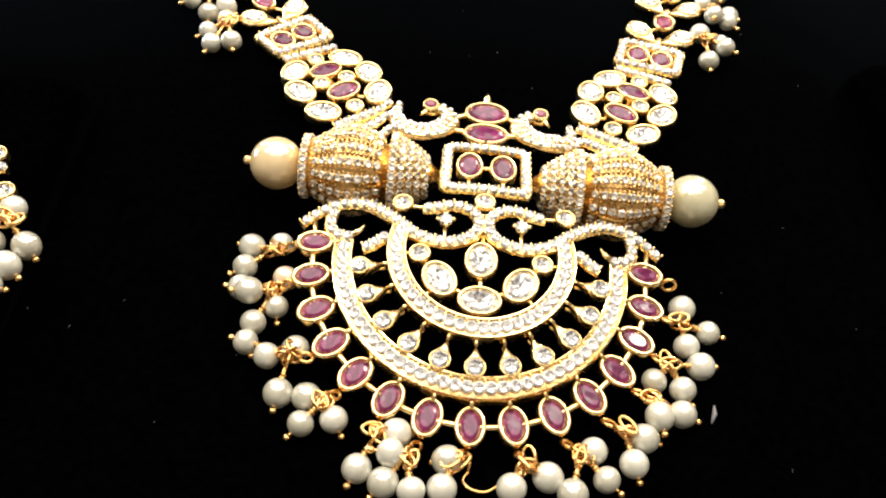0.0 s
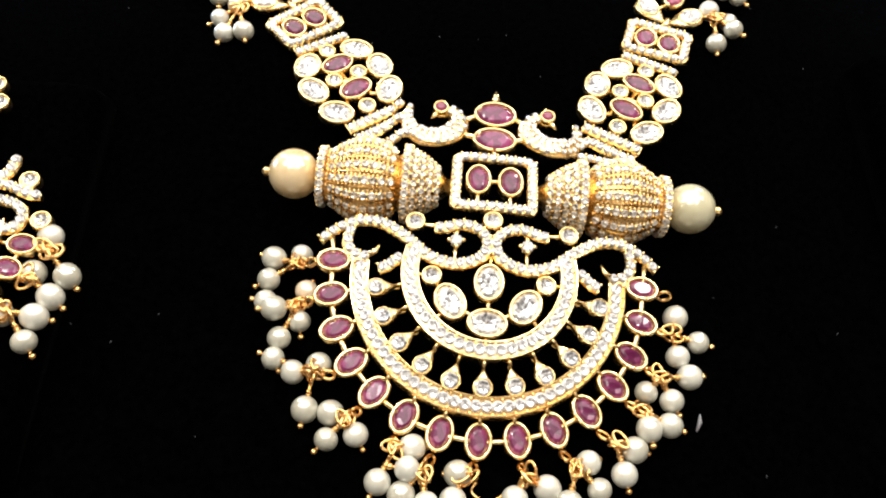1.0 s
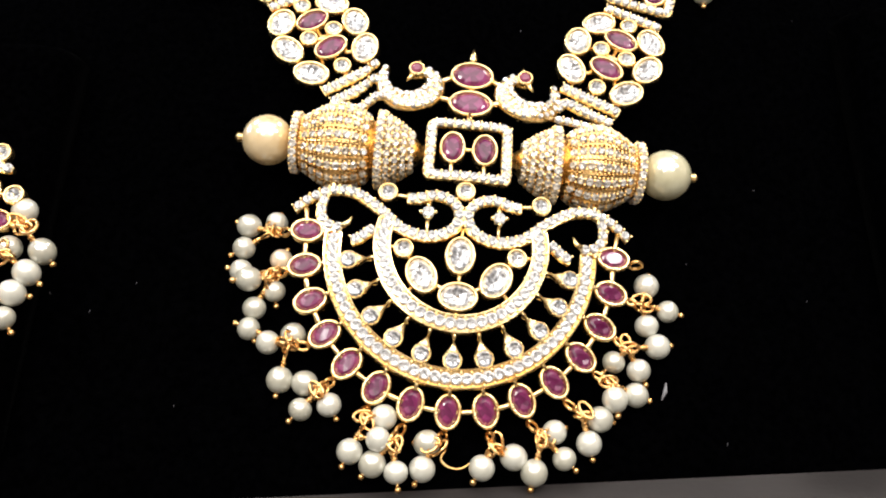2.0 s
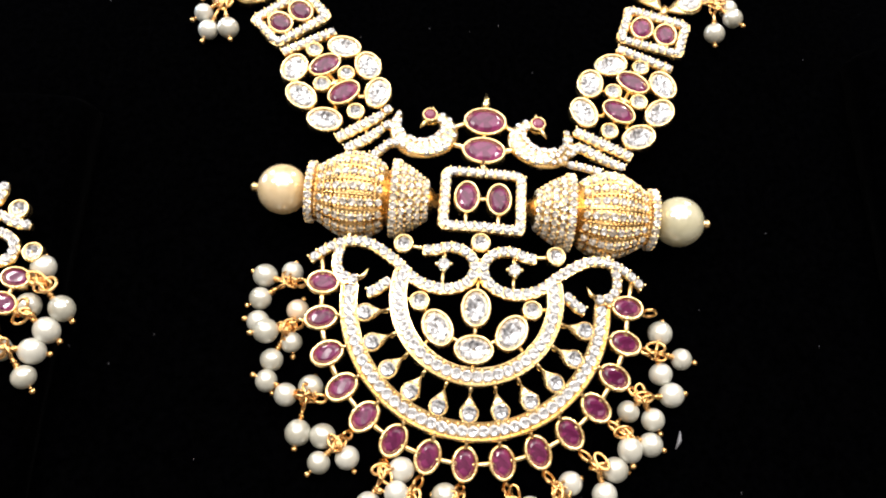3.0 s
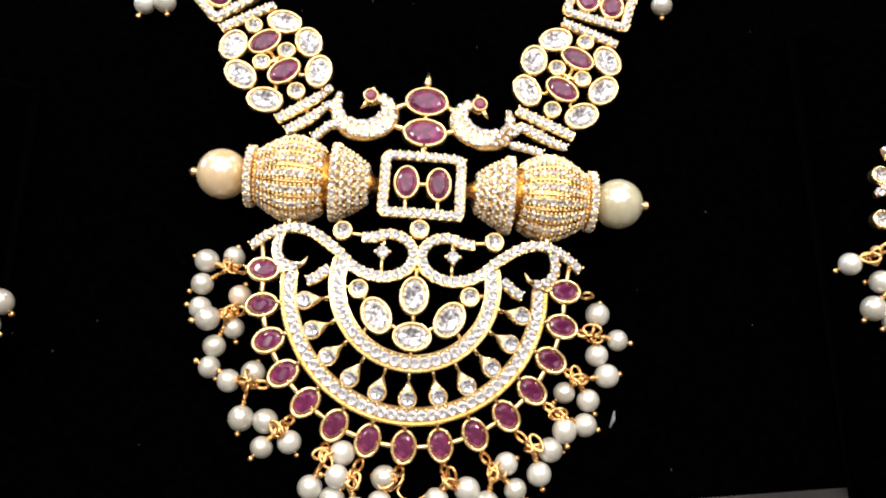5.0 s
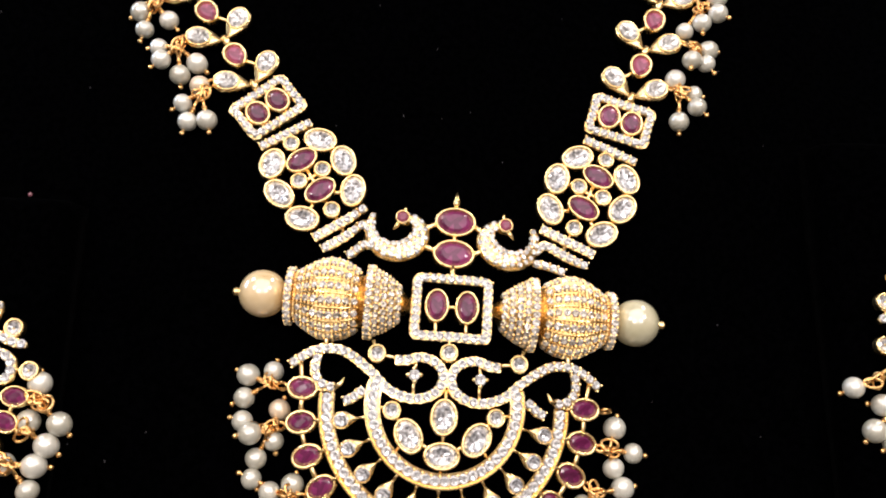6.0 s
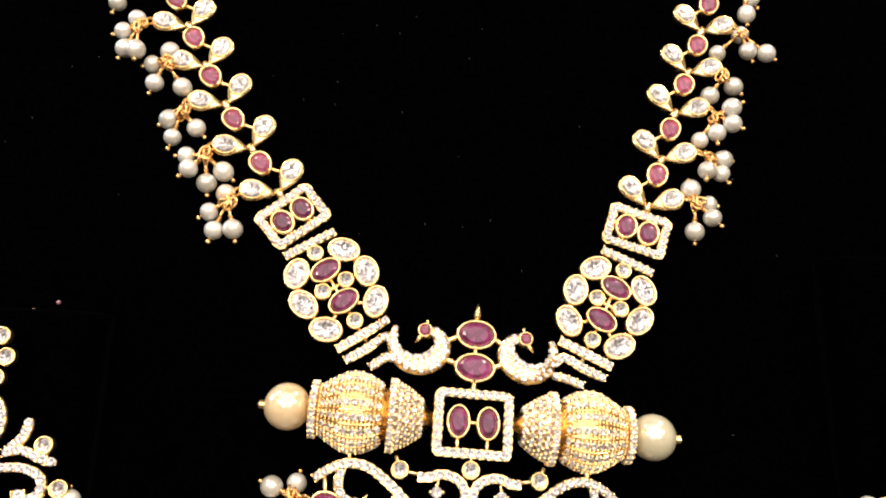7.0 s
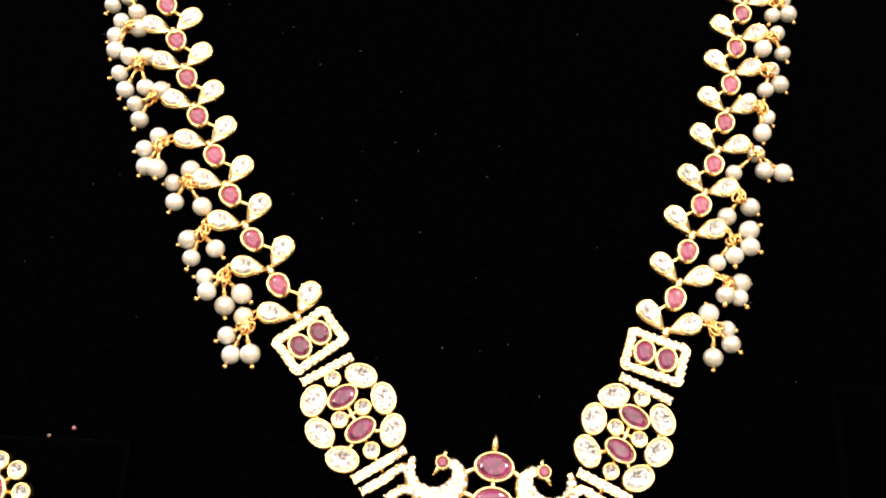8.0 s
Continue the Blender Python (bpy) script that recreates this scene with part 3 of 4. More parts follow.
# the two birds, as crescents of pave
for e in (-1, 1):
    def bird_at(x, y):
        return pend(e * x - (0.9 if e > 0 else 0), y)

    spine = [(-13.7, 32.7), (-14.2, 30.4), (-13.2, 27.8), (-10.8, 26.3), (-7.9, 26.4), (-5.9, 28.1), (-5.3, 30.3), (-6.4, 32.1), (-7.8, 32.4)]
    half = [0.65, 0.95, 1.35, 1.75, 2.0, 2.15, 1.9, 1.25, 0.9]
    fine = smooth_line([(x, y, 0) for x, y in spine], 0.6)
    s, rows, pave = Shape(), [], Shape()
    for i, p in enumerate(fine):
        k = i / (len(fine) - 1) * (len(half) - 1)
        w = float(np.interp(k, range(len(half)), half))
        d = fine[min(i + 1, len(fine) - 1)] - fine[max(i - 1, 0)]
        n = Vector((-d.y, d.x)).normalized()
        rows.append([tuple(on(*bird_at(p.x + n.x * a * w, p.y + n.y * a * w), b)) for a, b in ((1, -1.3), (1.0, -0.5), (0.75, 0.1), (0.0, 0.45), (-0.75, 0.1), (-1.0, -0.5), (-1, -1.3))][::e])
        if i % 2 == 1:
            lanes = max(1, round(2 * w / 1.15))
            for q in range(lanes):
                a = (2 * (q + 0.5) / lanes - 1)
                if (i // 2) % 2 and lanes > 1:
                    a += 0.35 / lanes
                a *= 0.86
                u, v = bird_at(p.x + n.x * a * w, p.y + n.y * a * w)
                m = seat(u, v, 40 * i, 0.52 - 0.4 * a * a, 1.0)
                m.translation *= 1 / MM
                pave.add(brilliant(0.48).v, brilliant(0.48).f, m)
                ball(s, tuple(on(*bird_at(p.x + n.x * (a + 0.5 / lanes) * w + d.x * 0.4, p.y + n.y * (a + 0.5 / lanes) * w + d.y * 0.4), 0.42 - 0.4 * a * a)), 0.22, 5)
    s.rings(rows)
    ball(s, tuple(on(*bird_at(-8.5, 32.2), -0.75)), 1.5, 12)
    tube(s, [on(*bird_at(x, y), 0.1) for x, y in ((-8.9, 31.6), (-9.6, 30.6), (-10.1, 29.9))], [0.6, 0.4, 0.1])
    tube(s, [on(*bird_at(x, y), 0.1) for x, y in ((-8.4, 32.8), (-8.2, 33.9), (-8.3, 34.4))], [0.4, 0.35, 0.2])
    bird = part("bird_motif", s.mesh("bird_motif", GOLD, True), necklace, None, "gold bird-shaped crescent covered with clear crystals")
    tagged(part("pave", pave.mesh("pave", PAVE), bird), kind="stuff")
    part("eye_rim", bezel(oval(1.35, 1.35, 18), 1.2, 0.4).mesh("eye_rim", GOLD, True), bird, seat(*bird_at(-8.6, 32.2), 0, 0.95))
    part("eye", cut_stone(oval(0.98, 0.98, 10), 0.25, 0.3, 0.4).mesh("eye", RUBY_PINK), bird, seat(*bird_at(-8.6, 32.2), 0, 0.85), "small round ruby")
    bar(bird_at(-5.0, 30.6), pend(e * -3.2, 32.0), 0.55)
    bar(bird_at(-5.9, 28), pend(e * -3.2, 26.6), 0.55)

# barrel beads with their large pearls
PROFILE = [(8.3, 2.7), (9.6, 3.7), (11.2, 4.8), (13.1, 5.7), (13.5, 6.2), (14.5, 6.2), (14.8, 5.2), (15.3, 4.8), (16.2, 5.5), (17.8, 6.4), (19.6, 6.9), (21.0, 6.95), (22.6, 6.55), (24.6, 5.45), (26.4, 4.3), (26.9, 4.8), (28.0, 4.75), (28.3, 3.8)]


def barrel_r(x):
    return float(np.interp(x, [p[0] for p in PROFILE], [p[1] for p in PROFILE]))


def lathe(s, prof, n=40, m=None):
    s.rings([[(x, r * math.cos(TAU * i / n), r * math.sin(TAU * i / n)) for i in range(n)] for x, r in prof], m)


GEM = brilliant(0.62)
for e in (-1, 1):
    axis = Vector((*pend(0, 17.0), 0.45))
    turn = Matrix.Rotation(SWING + (math.pi if e < 0 else 0), 4, "Z")
    place = Matrix.Translation(axis) @ turn
    s, pave = Shape(), Shape()
    lathe(s, [(x, r - 0.38) for x, r in PROFILE], 48)
    lathe(s, [(5.8, 0.8), (6.4, 1.15), (6.9, 1.2), (7.4, 1.45), (8.4, 2.3)], 16)
    rng = random.Random(5 + e)

    def stud(x, th, grow=1.0):
        r = barrel_r(x)
        slope = math.atan2(barrel_r(x + 0.3) - barrel_r(x - 0.3), 0.6)
        m = Matrix.Rotation(th, 4, "X") @ Matrix.Translation((x, 0, r + 0.08)) @ Matrix.Rotation(-slope, 4, "Y") @ Matrix.Rotation(rng.random() * 6, 4, "Z") @ Matrix.Rotation(rng.uniform(-0.12, 0.12), 4, "X") @ Matrix.Scale(grow, 4)
        pave.add(GEM.v, GEM.f, m)

    def grain(x, th, r, up=0.1):
        rr = barrel_r(x) + up
        ball(s, (x, -math.sin(th) * rr, math.cos(th) * rr), r, 5)

    # staggered rings on the cone and a row round each lip, with grains between the stones
    for k, x in enumerate((8.95, 10.2, 11.45, 12.7)):
        n = round(TAU * barrel_r(x) / 1.32)
        for i in range(n):
            th = TAU * (i + 0.5 * (k % 2)) / n
            stud(x, th, 1.0)
            grain(x, th + math.pi / n, 0.2, 0.16)
            grain(x + 0.6, th, 0.22, 0.16)
    for x in (14.0, 27.45):
        n = round(TAU * barrel_r(x) / 1.34)
        for i in range(n):
            stud(x, TAU * i / n, 1.06)
            for q in (-0.45, 0.45):
                grain(x + q, TAU * (i + 0.5) / n, 0.2, 0.1)
    # long rows of stones down the barrel, each edged with grains, and smooth ribs between them
    for i in range(17):
        th = TAU * (i + 0.3) / 17
        for k in range(8):
            x = 16.2 + k * 1.36
            wide = barrel_r(x) / 6.9
            stud(x, th, 1.08 * wide ** 0.5)
            for q in (-1, 1):
                grain(x + 0.68, th + q * 0.07, 0.23 * wide, 0.14)
                grain(x, th + q * 0.122, 0.2 * wide, 0.04)
                grain(x + 0.68, th + q * 0.135, 0.18 * wide, 0.0)
        a = th + TAU / 34
        tube(s, [(x, -math.sin(a) * (barrel_r(x) - 0.08), math.cos(a) * (barrel_r(x) - 0.08)) for x in (15.6, 16.9, 18.7, 20.7, 22.8, 24.9, 26.3)], [0.14, 0.16, 0.2, 0.22, 0.2, 0.16, 0.12], 6)
    lathe(s, [(35.6, 0.3), (36.2, 0.75), (36.9, 0.8), (37.3, 0.3)], 10)
    tube(s, [(27, 0, 0), (36, 0, 0)], 0.35)
    pm = place.copy()
    pm.translation *= MM
    barrel = part("barrel_bead", s.mesh("barrel_bead", SHADED_GOLD), necklace, pm, "barrel-shaped gold bead covered with clear crystals")
    tagged(part("pave", pave.mesh("pave", PAVE_SHADED), barrel), kind="stuff")
    pearl = Shape()
    lathe(pearl, [(-4.1 * math.cos(math.pi * k / 24), 4.1 * math.sin(math.pi * k / 24) + 0.001) for k in range(25)], 40)
    part("large_pearl", pearl.mesh("large_pearl", PEARL_GOLD if e < 0 else PEARL_GREEN, True), barrel, Matrix.Translation((0.0321, 0, 0)), "golden cream pearl" if e < 0 else "pale greenish cream pearl")
    bar(pend(e * 20.5, 8.3), pend(e * 20.5, 11), 0.5, -1.0)

# chains: bars, stone clusters, square plates, sprigs of leaves
CHAINS = {-1: dict(link=(-24.05, 42.95, 122.0), plate=(-32.85, 56.65, 129.0), buds=[(-39.6, 67.0), (-45.6, 76.1), (-51.0, 85.4), (-55.3, 94.2), (-59.9, 103.2), (-63.4, 112.4), (-67.0, 121.7), (-70.3, 130.7), (-73.2, 140.3), (-75.6, 150.0)]),
          1: dict(link=(26.65, 41.35, 64.5), plate=(33.1, 56.55, 72.5), buds=[(37.7, 68.2), (41.0, 78.4), (44.7, 88.9), (48.4, 98.7), (51.8, 109.2), (54.1, 119.1), (56.4, 129.0), (58.8, 138.6), (61.0, 148.6), (63.0, 158.6)])}
tips = []
for e, c in CHAINS.items():
    def local(origin, a, x):
        """a along the chain upwards, x towards its right."""
        t = radians(origin[2])
        return origin[0] + a * math.cos(t) + x * math.sin(t), origin[1] + a * math.sin(t) - x * math.cos(t)

    L = c["link"]
    for a in (3.45, -3.45):
        gem("ruby_setting", M_MID_CUP, M_MID, "ruby", *local(L, a, 0), L[2] - 90 + e * -6)
    for a, x, r in ((5.4, 4.9, -45), (5.4, -4.9, 45), (-0.4, 6.45, 75), (-0.4, -6.6, 105), (-6.4, 5.0, 50), (-6.4, -5.3, -40)):
        gem("oval_setting", M_LINK_CUP, M_LINK, "crystal", *local(L, a, x), L[2] - 90 + r)
    for a, x in ((7.4, 0), (0, 2.35), (0, -2.4), (-7.6, 0)):
        gem("round_setting", M_DOT_CUP, M_DOT, "crystal", *local(L, a, x), 0, -0.1)
    for p, q in (((7.4, 0), (-7.6, 0)), ((0, -6.6), (0, 6.4)), ((5.4, 4.9), (3.4, 0)), ((5.4, -4.9), (3.4, 0)), ((-6.4, 5), (-3.4, 0)), ((-6.4, -5.3), (-3.4, 0)), ((5.4, 4.9), (-0.4, 6.4)), ((5.4, -4.9), (-0.4, -6.6)), ((-6.4, 5), (-0.4, 6.4)), ((-6.4, -5.3), (-0.4, -6.6)), ((7, 0), (10.5, 0)), ((-7, 0), (-13, 0))):
        bar(local(L, *p), local(L, *q), 0.42, -1.7)
    ribbon("crystal_bar", [local(L, 9.5, -5.2), local(L, 9.5, 0), local(L, 9.5, 5.2)], 1.85, 1.4, 0, 1.45)
    ribbon("crystal_bar", [local(L, -10.5, -5.3), local(L, -10.5, 0), local(L, -10.5, 5.3)], 1.85, 1.4, 0, 1.45)
    B1 = pend(e * 14.4, 28.4)
    ribbon("crystal_bar", [local(L, -13.0, e * 5.0), local(L, -13.1, e * 0.5), local(L, -13.0, e * -3.4), B1], 1.8, 1.3, 0, 1.45, "curved crystal bar", taper=0.5)
    ribbon("crystal_bar", [local(L, -16.2, e * 1.8), local(L, -16.3, e * -1.6), pend(e * 14.1, 26.7)], 1.8, 1.3, 0, 1.45, "curved crystal bar", taper=0.5)
    P = c["plate"]
    ring = [(-3.75, 0.0), (-3.75, 5.3), (3.25, 5.3), (3.25, -5.3), (-3.75, -5.3), (-3.75, -0.05)]
    dense = []
    for (a0, x0), (a1, x1) in zip(ring, ring[1:]):
        dense += [local(P, a0 + (a1 - a0) * k / 4, x0 + (x1 - x0) * k / 4) for k in range(4)]
    dense.append(local(P, *ring[-1]))
    ribbon("square_frame", dense, 1.85, 1.6, 0, 1.45, "square gold frame set with clear crystals")
    for x in (-2.2, 2.2):
        gem("ruby_setting", M_PLATE_CUP, M_PLATE, "ruby", *local(P, 0, x), P[2])
        bar(local(P, -3, x), local(P, 3, x), 0.4, -1.0)
    buds = c["buds"]
    for i, (u, v) in enumerate(buds):
        pu, pv = buds[i - 1] if i else (2 * u - buds[1][0], 2 * v - buds[1][1])
        d = Vector((u - pu, v - pv)).normalized()
        ang = math.degrees(math.atan2(d.y, d.x))
        foot = (u - d.x * 7.3, v - d.y * 7.3, ang)
        gem("ruby_setting", M_BUD_CUP, M_BUD, "ruby", u, v, ang)
        bar((u, v), (foot[0] + 4.6 * math.cos(radians(ang - e * -40)), foot[1] + 4.6 * math.sin(radians(ang - e * -40))), 0.4, -1.3)
        for side, sweep, reach in ((e, 50, 4.0), (-e, 55, 4.0)):
            t = radians(ang - side * sweep)
            lu, lv = foot[0] + reach * math.cos(t), foot[1] + reach * math.sin(t)
            gem("leaf_setting", M_LEAF_CUP, M_LEAF, "crystal", lu, lv, math.degrees(t), 0.0, Matrix.Translation((0.0012, 0, 0.0005)))
            if side == e:
                tips.append((lu + 4.4 * math.cos(t), lv + 4.4 * math.sin(t), lu + 3.6 * math.cos(t), lv + 3.6 * math.sin(t)))
        joint = Shape()
        tube(joint, [on(pu + d.x * 2.3, pv + d.y * 2.3, -0.9), on(foot[0] - d.x * 0.4, foot[1] - d.y * 0.4, -0.5), on(foot[0] + d.x * 1.0, foot[1] + d.y * 1.0, -0.4)], [0.5, 0.8, 0.65], 8)
        part("joint", joint.mesh("joint", GOLD, True), necklace)


# pearls: hung in bunches on twisted wires
DROPS_L = [(-33.0, 7.5), (-28.7, 8.2), (-33.4, 3.6), (-33.4, -0.3), (-27.3, 1.7), (-31.7, -2.5), (-28.0, -3.5), (-30.7, -6.4), (-31.2, -9.7), (-28.1, -11.8), (-24.4, -10.5), (-25.8, -17.5), (-22.1, -17.9), (-22.4, -21.8), (-18.3, -21.0)]
DROPS_R = [(30.0, -0.4), (33.0, -4.6), (29.5, -7.1), (30.9, -10.4), (24.0, -13.1), (27.7, -14.3), (27.0, -18.1), (23.6, -19.1)]
DROPS_B = [(-14.9, -27.6), (-11.6, -29.3), (-8.2, -30.5), (-4.5, -29.8), (-10.9, -26.1), (-10.3, -22.6), (-3.9, -26.2), (4.0, -29.4), (8.6, -27.8), (11.5, -29.9), (15.9, -27.8), (14.6, -24.0), (19.6, -25.5), (21.4, -21.9)]
CHAIN_L = [(-48.3, 56.7), (-47.1, 53.1), (-43.5, 53.2), (-53.8, 68.0), (-52.8, 64.8), (-49.4, 62.5), (-46.5, 65.0), (-45.6, 60.5), (-58.0, 75.6), (-56.9, 71.8), (-52.6, 74.0), (-62.7, 87.7), (-61.8, 83.5), (-56.3, 82.8), (-59.7, 90.8), (-67.2, 98.3), (-69.5, 95.1), (-68.7, 91.1), (-65.9, 89.9)]
CHAIN_L2 = [(-68.4, 109.2), (-71.7, 109.7), (-73.1, 105.5), (-71.7, 101.9), (-72.4, 117.4), (-75.8, 116.5), (-77.6, 112.8), (-75.8, 108.9), (-76.5, 128.6), (-79.4, 126.0), (-80.0, 122.2), (-79.4, 118.5), (-75.6, 124.5), (-80, 137), (-83, 134), (-82, 130), (-79, 132.5), (-84, 146), (-85, 142), (-81.5, 141)]
CHAIN_R = [(47.6, 62.5), (47.6, 59.2), (44.4, 56.7), (44.3, 65.6), (51.4, 72.3), (50.4, 68.9), (47.1, 68.8), (47.0, 76.4), (50.1, 77.6), (53.1, 79.3), (53.3, 82.9), (50.0, 86.8), (55.2, 89.3), (52.6, 97.2), (58.0, 102.1), (59.3, 98.2), (63.2, 97.9), (60.0, 107.5)]
CHAIN_R2 = [(61.5, 111.4), (57.8, 115.3), (65.4, 120.2), (62.0, 118.5), (63.9, 123.8), (62.7, 129.6), (67.1, 128.6), (66.4, 133.9), (69.8, 139.7), (66, 139), (69, 143.4), (65, 147), (71, 149)]

M_PEARLS = []
for k in range(4):
    s = Shape()
    rng = random.Random(40 + k)
    q = 1.74 + 0.06 * k
    rows = []
    for a in range(1, 16):
        th = math.pi * a / 16
        rows.append([(q * math.sin(th) * math.cos(TAU * i / 24) * (1 + 0.03 * math.sin(2 * TAU * i / 24 + k)), q * math.sin(th) * math.sin(TAU * i / 24), -q * math.cos(th) * (0.95 + 0.03 * k)) for i in range(24)])
    s.rings(rows)
    M_PEARLS.append(s.mesh("pearl", PEARL, True))


M_PEARL_WARM = M_PEARLS[1].copy()
M_PEARL_WARM.materials[0] = PEARL_PEACH
WARM_SPOTS = {(-27.3, 1.7), (-45.6, 60.5)}


def bunch(owner, hook, spots, rng, floor_w, rad=1.84):
    """Pearls on headpins that hang from one hook by a tangle of wire loops."""
    s = Shape()
    mid = Vector((sum(p[0] for p in spots), sum(p[1] for p in spots), 0)) / len(spots)
    h = Vector(hook)
    heart = h.lerp(Vector((mid.x, mid.y, h.z)), 0.55)
    heart.z = floor_w(heart.y) + 3.3
    # a long eye of wire from the setting, then a ring that holds the bunch
    along = (heart - h).normalized()
    across = along.cross(Vector((0, 0, 1))).normalized()
    reach = max(1.2, (heart - h).length * 0.62)
    tube(s, [h + along * (reach * (0.5 - 0.5 * math.cos(t))) + across * (0.55 * math.sin(t)) + Vector((0, 0, 0.25 * math.sin(t))) for t in [TAU * k / 14 for k in range(15)]], 0.3, 6, False)
    mid_ring = h + along * (reach + 0.55)
    tube(s, [mid_ring + along * (0.95 * math.cos(t)) + (across * 0.45 + Vector((0, 0, 0.8))) * math.sin(t) for t in [TAU * k / 14 for k in range(15)]], 0.26, 6, False)
    laid, placed = [], []
    for i, (u, v) in enumerate(spots):
        w = floor_w(v) + rad + 0.15
        for pu, pv, pw in placed:
            gap = math.hypot(u - pu, v - pv)
            if gap < 2 * rad:
                w = max(w, pw + math.sqrt(max(0, (2 * rad) ** 2 - gap * gap)) * 0.9)
        w = min(w, floor_w(v) + rad + 2.6)
        placed.append((u, v, w))
        p = Vector((u, v, w))
        way = p - heart
        way = way.normalized() if way.length > 0.3 else Vector((0.6, -0.8, 0))
        # coiled loop by the heart, pin through the pearl, ball end
        centre = heart + way * 0.75
        side = way.cross(Vector((0, 0, 1))).normalized()
        up = (side.cross(way) + side * rng.uniform(-0.8, 0.8)).normalized()
        tube(s, [centre + (way * (math.cos(t) * 1.25) + up * math.sin(t) * 0.95) for t in [TAU * k / 12 for k in range(13)]], 0.22, 6, False)
        # the wire's end, wound round the pin above the pearl
        neck = p - way * (rad + 0.5)
        tube(s, [neck + way * (0.09 * k - 0.3) + (side * math.cos(k * 1.2) + side.cross(way) * math.sin(k * 1.2)) * 0.42 for k in range(13)], 0.16, 5)
        tube(s, [centre + way * 0.7, centre.lerp(p - way * rad, 0.6) + Vector((0, 0, 0.2)), p - way * (rad - 0.4)], 0.3, 5)
        tube(s, [p + way * (rad - 0.4), p + way * (rad + 0.3)], 0.26, 5)
        ball(s, tuple(p + way * (rad + 0.55)), 0.52, 8)
        ball(s, tuple(p - way * (rad + 0.05)), 0.45, 8)
        laid.append((p, way))
    for k in range(2):
        c = heart + Vector((rng.uniform(-0.8, 0.8), rng.uniform(-0.8, 0.8), rng.uniform(-0.2, 0.6)))
        a = Vector((rng.uniform(-1, 1), rng.uniform(-1, 1), rng.uniform(-0.4, 0.4))).normalized()
        b = a.cross(Vector((rng.uniform(-1, 1), rng.uniform(-1, 1), 1))).normalized()
        tube(s, [c + (a * math.cos(t) * 1.45 + b * math.sin(t) * 0.8) for t in [TAU * k2 / 14 for k2 in range(15)]], 0.24, 5, False)
    holder = part("pearl_wire", s.mesh("pearl_wire", WIRE, True), owner, None, "twisted gold wire holding a bunch of pearls")
    for i, (p, way) in enumerate(laid):
        turn = Vector((0, 0, 1)).rotation_difference(way).to_matrix().to_4x4()
        warm = spots[i] in WARM_SPOTS
        part("pearl", M_PEARL_WARM if warm else M_PEARLS[(i + len(spots)) % 4], holder, Matrix.Translation(p * MM) @ turn, "peach-coloured pearl" if warm else "")
    return holder


def hang(owner, hooks, spots, rng, floor_w=velvet_w):
    """Give each pearl to its nearest hook."""
    held = {}
    for s in spots:
        k = min(range(len(hooks)), key=lambda i: math.hypot(hooks[i][0] - s[0], hooks[i][1] - s[1]))
        held.setdefault(k, []).append(s)
    for k, group in held.items():
        bunch(owner, hooks[k][2], group, rng, floor_w)


rng = random.Random(3)
hooks = []
for i, (u, v, a) in enumerate(rub):
    if i in (2, 14):
        continue
    t = radians(a - 3.2)
    hooks.append((u + 6.0 * math.cos(t), v + 6.0 * math.sin(t), on(u + 2.7 * math.cos(t), v + 2.7 * math.sin(t), -0.8)))
hang(necklace, hooks, DROPS_L + DROPS_R + DROPS_B, rng)
hooks = [(tu + math.copysign(1.5, tu), tv - 4.5, on(hu, hv, -0.7)) for tu, tv, hu, hv in tips]
hang(necklace, hooks, CHAIN_L + CHAIN_L2 + CHAIN_R + CHAIN_R2, rng)

# an empty jump ring and a bare curved wire on two of the rubies
for i, spread in ((14, 0), (7, 1)):
    u, v, a = rub[i]
    t = radians(a - 3.2)
    s = Shape()
    c = on(u + 3.9 * math.cos(t), v + 3.9 * math.sin(t), -1.0)
    tube(s, [c + Vector((math.cos(k) * 1.05 * math.cos(t) - 0.22 * math.sin(k) * math.sin(t), math.cos(k) * 1.05 * math.sin(t) + 0.22 * math.sin(k) * math.cos(t), 0.95 * math.sin(k))) for k in [TAU * j / 14 for j in range(15)]], 0.26, 6, False)
    if spread:
        tube(s, [c + Vector((x, y, 0.3)) for x, y in [tuple(p)[:2] for p in smooth_line([(0.2, -0.9, 0), (-0.6, -2.3, 0), (0.4, -3.4, 0), (2.1, -3.7, 0), (3.6, -2.9, 0), (4.4, -2.0, 0), (5.4, -1.9, 0)], 0.4)]], 0.22, 6)
    part("jump_ring", s.mesh("jump_ring", WIRE, True), necklace, None, "empty gold wire ring")


# ---- earrings on velvet pads beside the board ----
def pad_w(v):
    return 2.8 + 0.06 * v


def ear_top(u, v):
    return pad_w(v) + 3.9


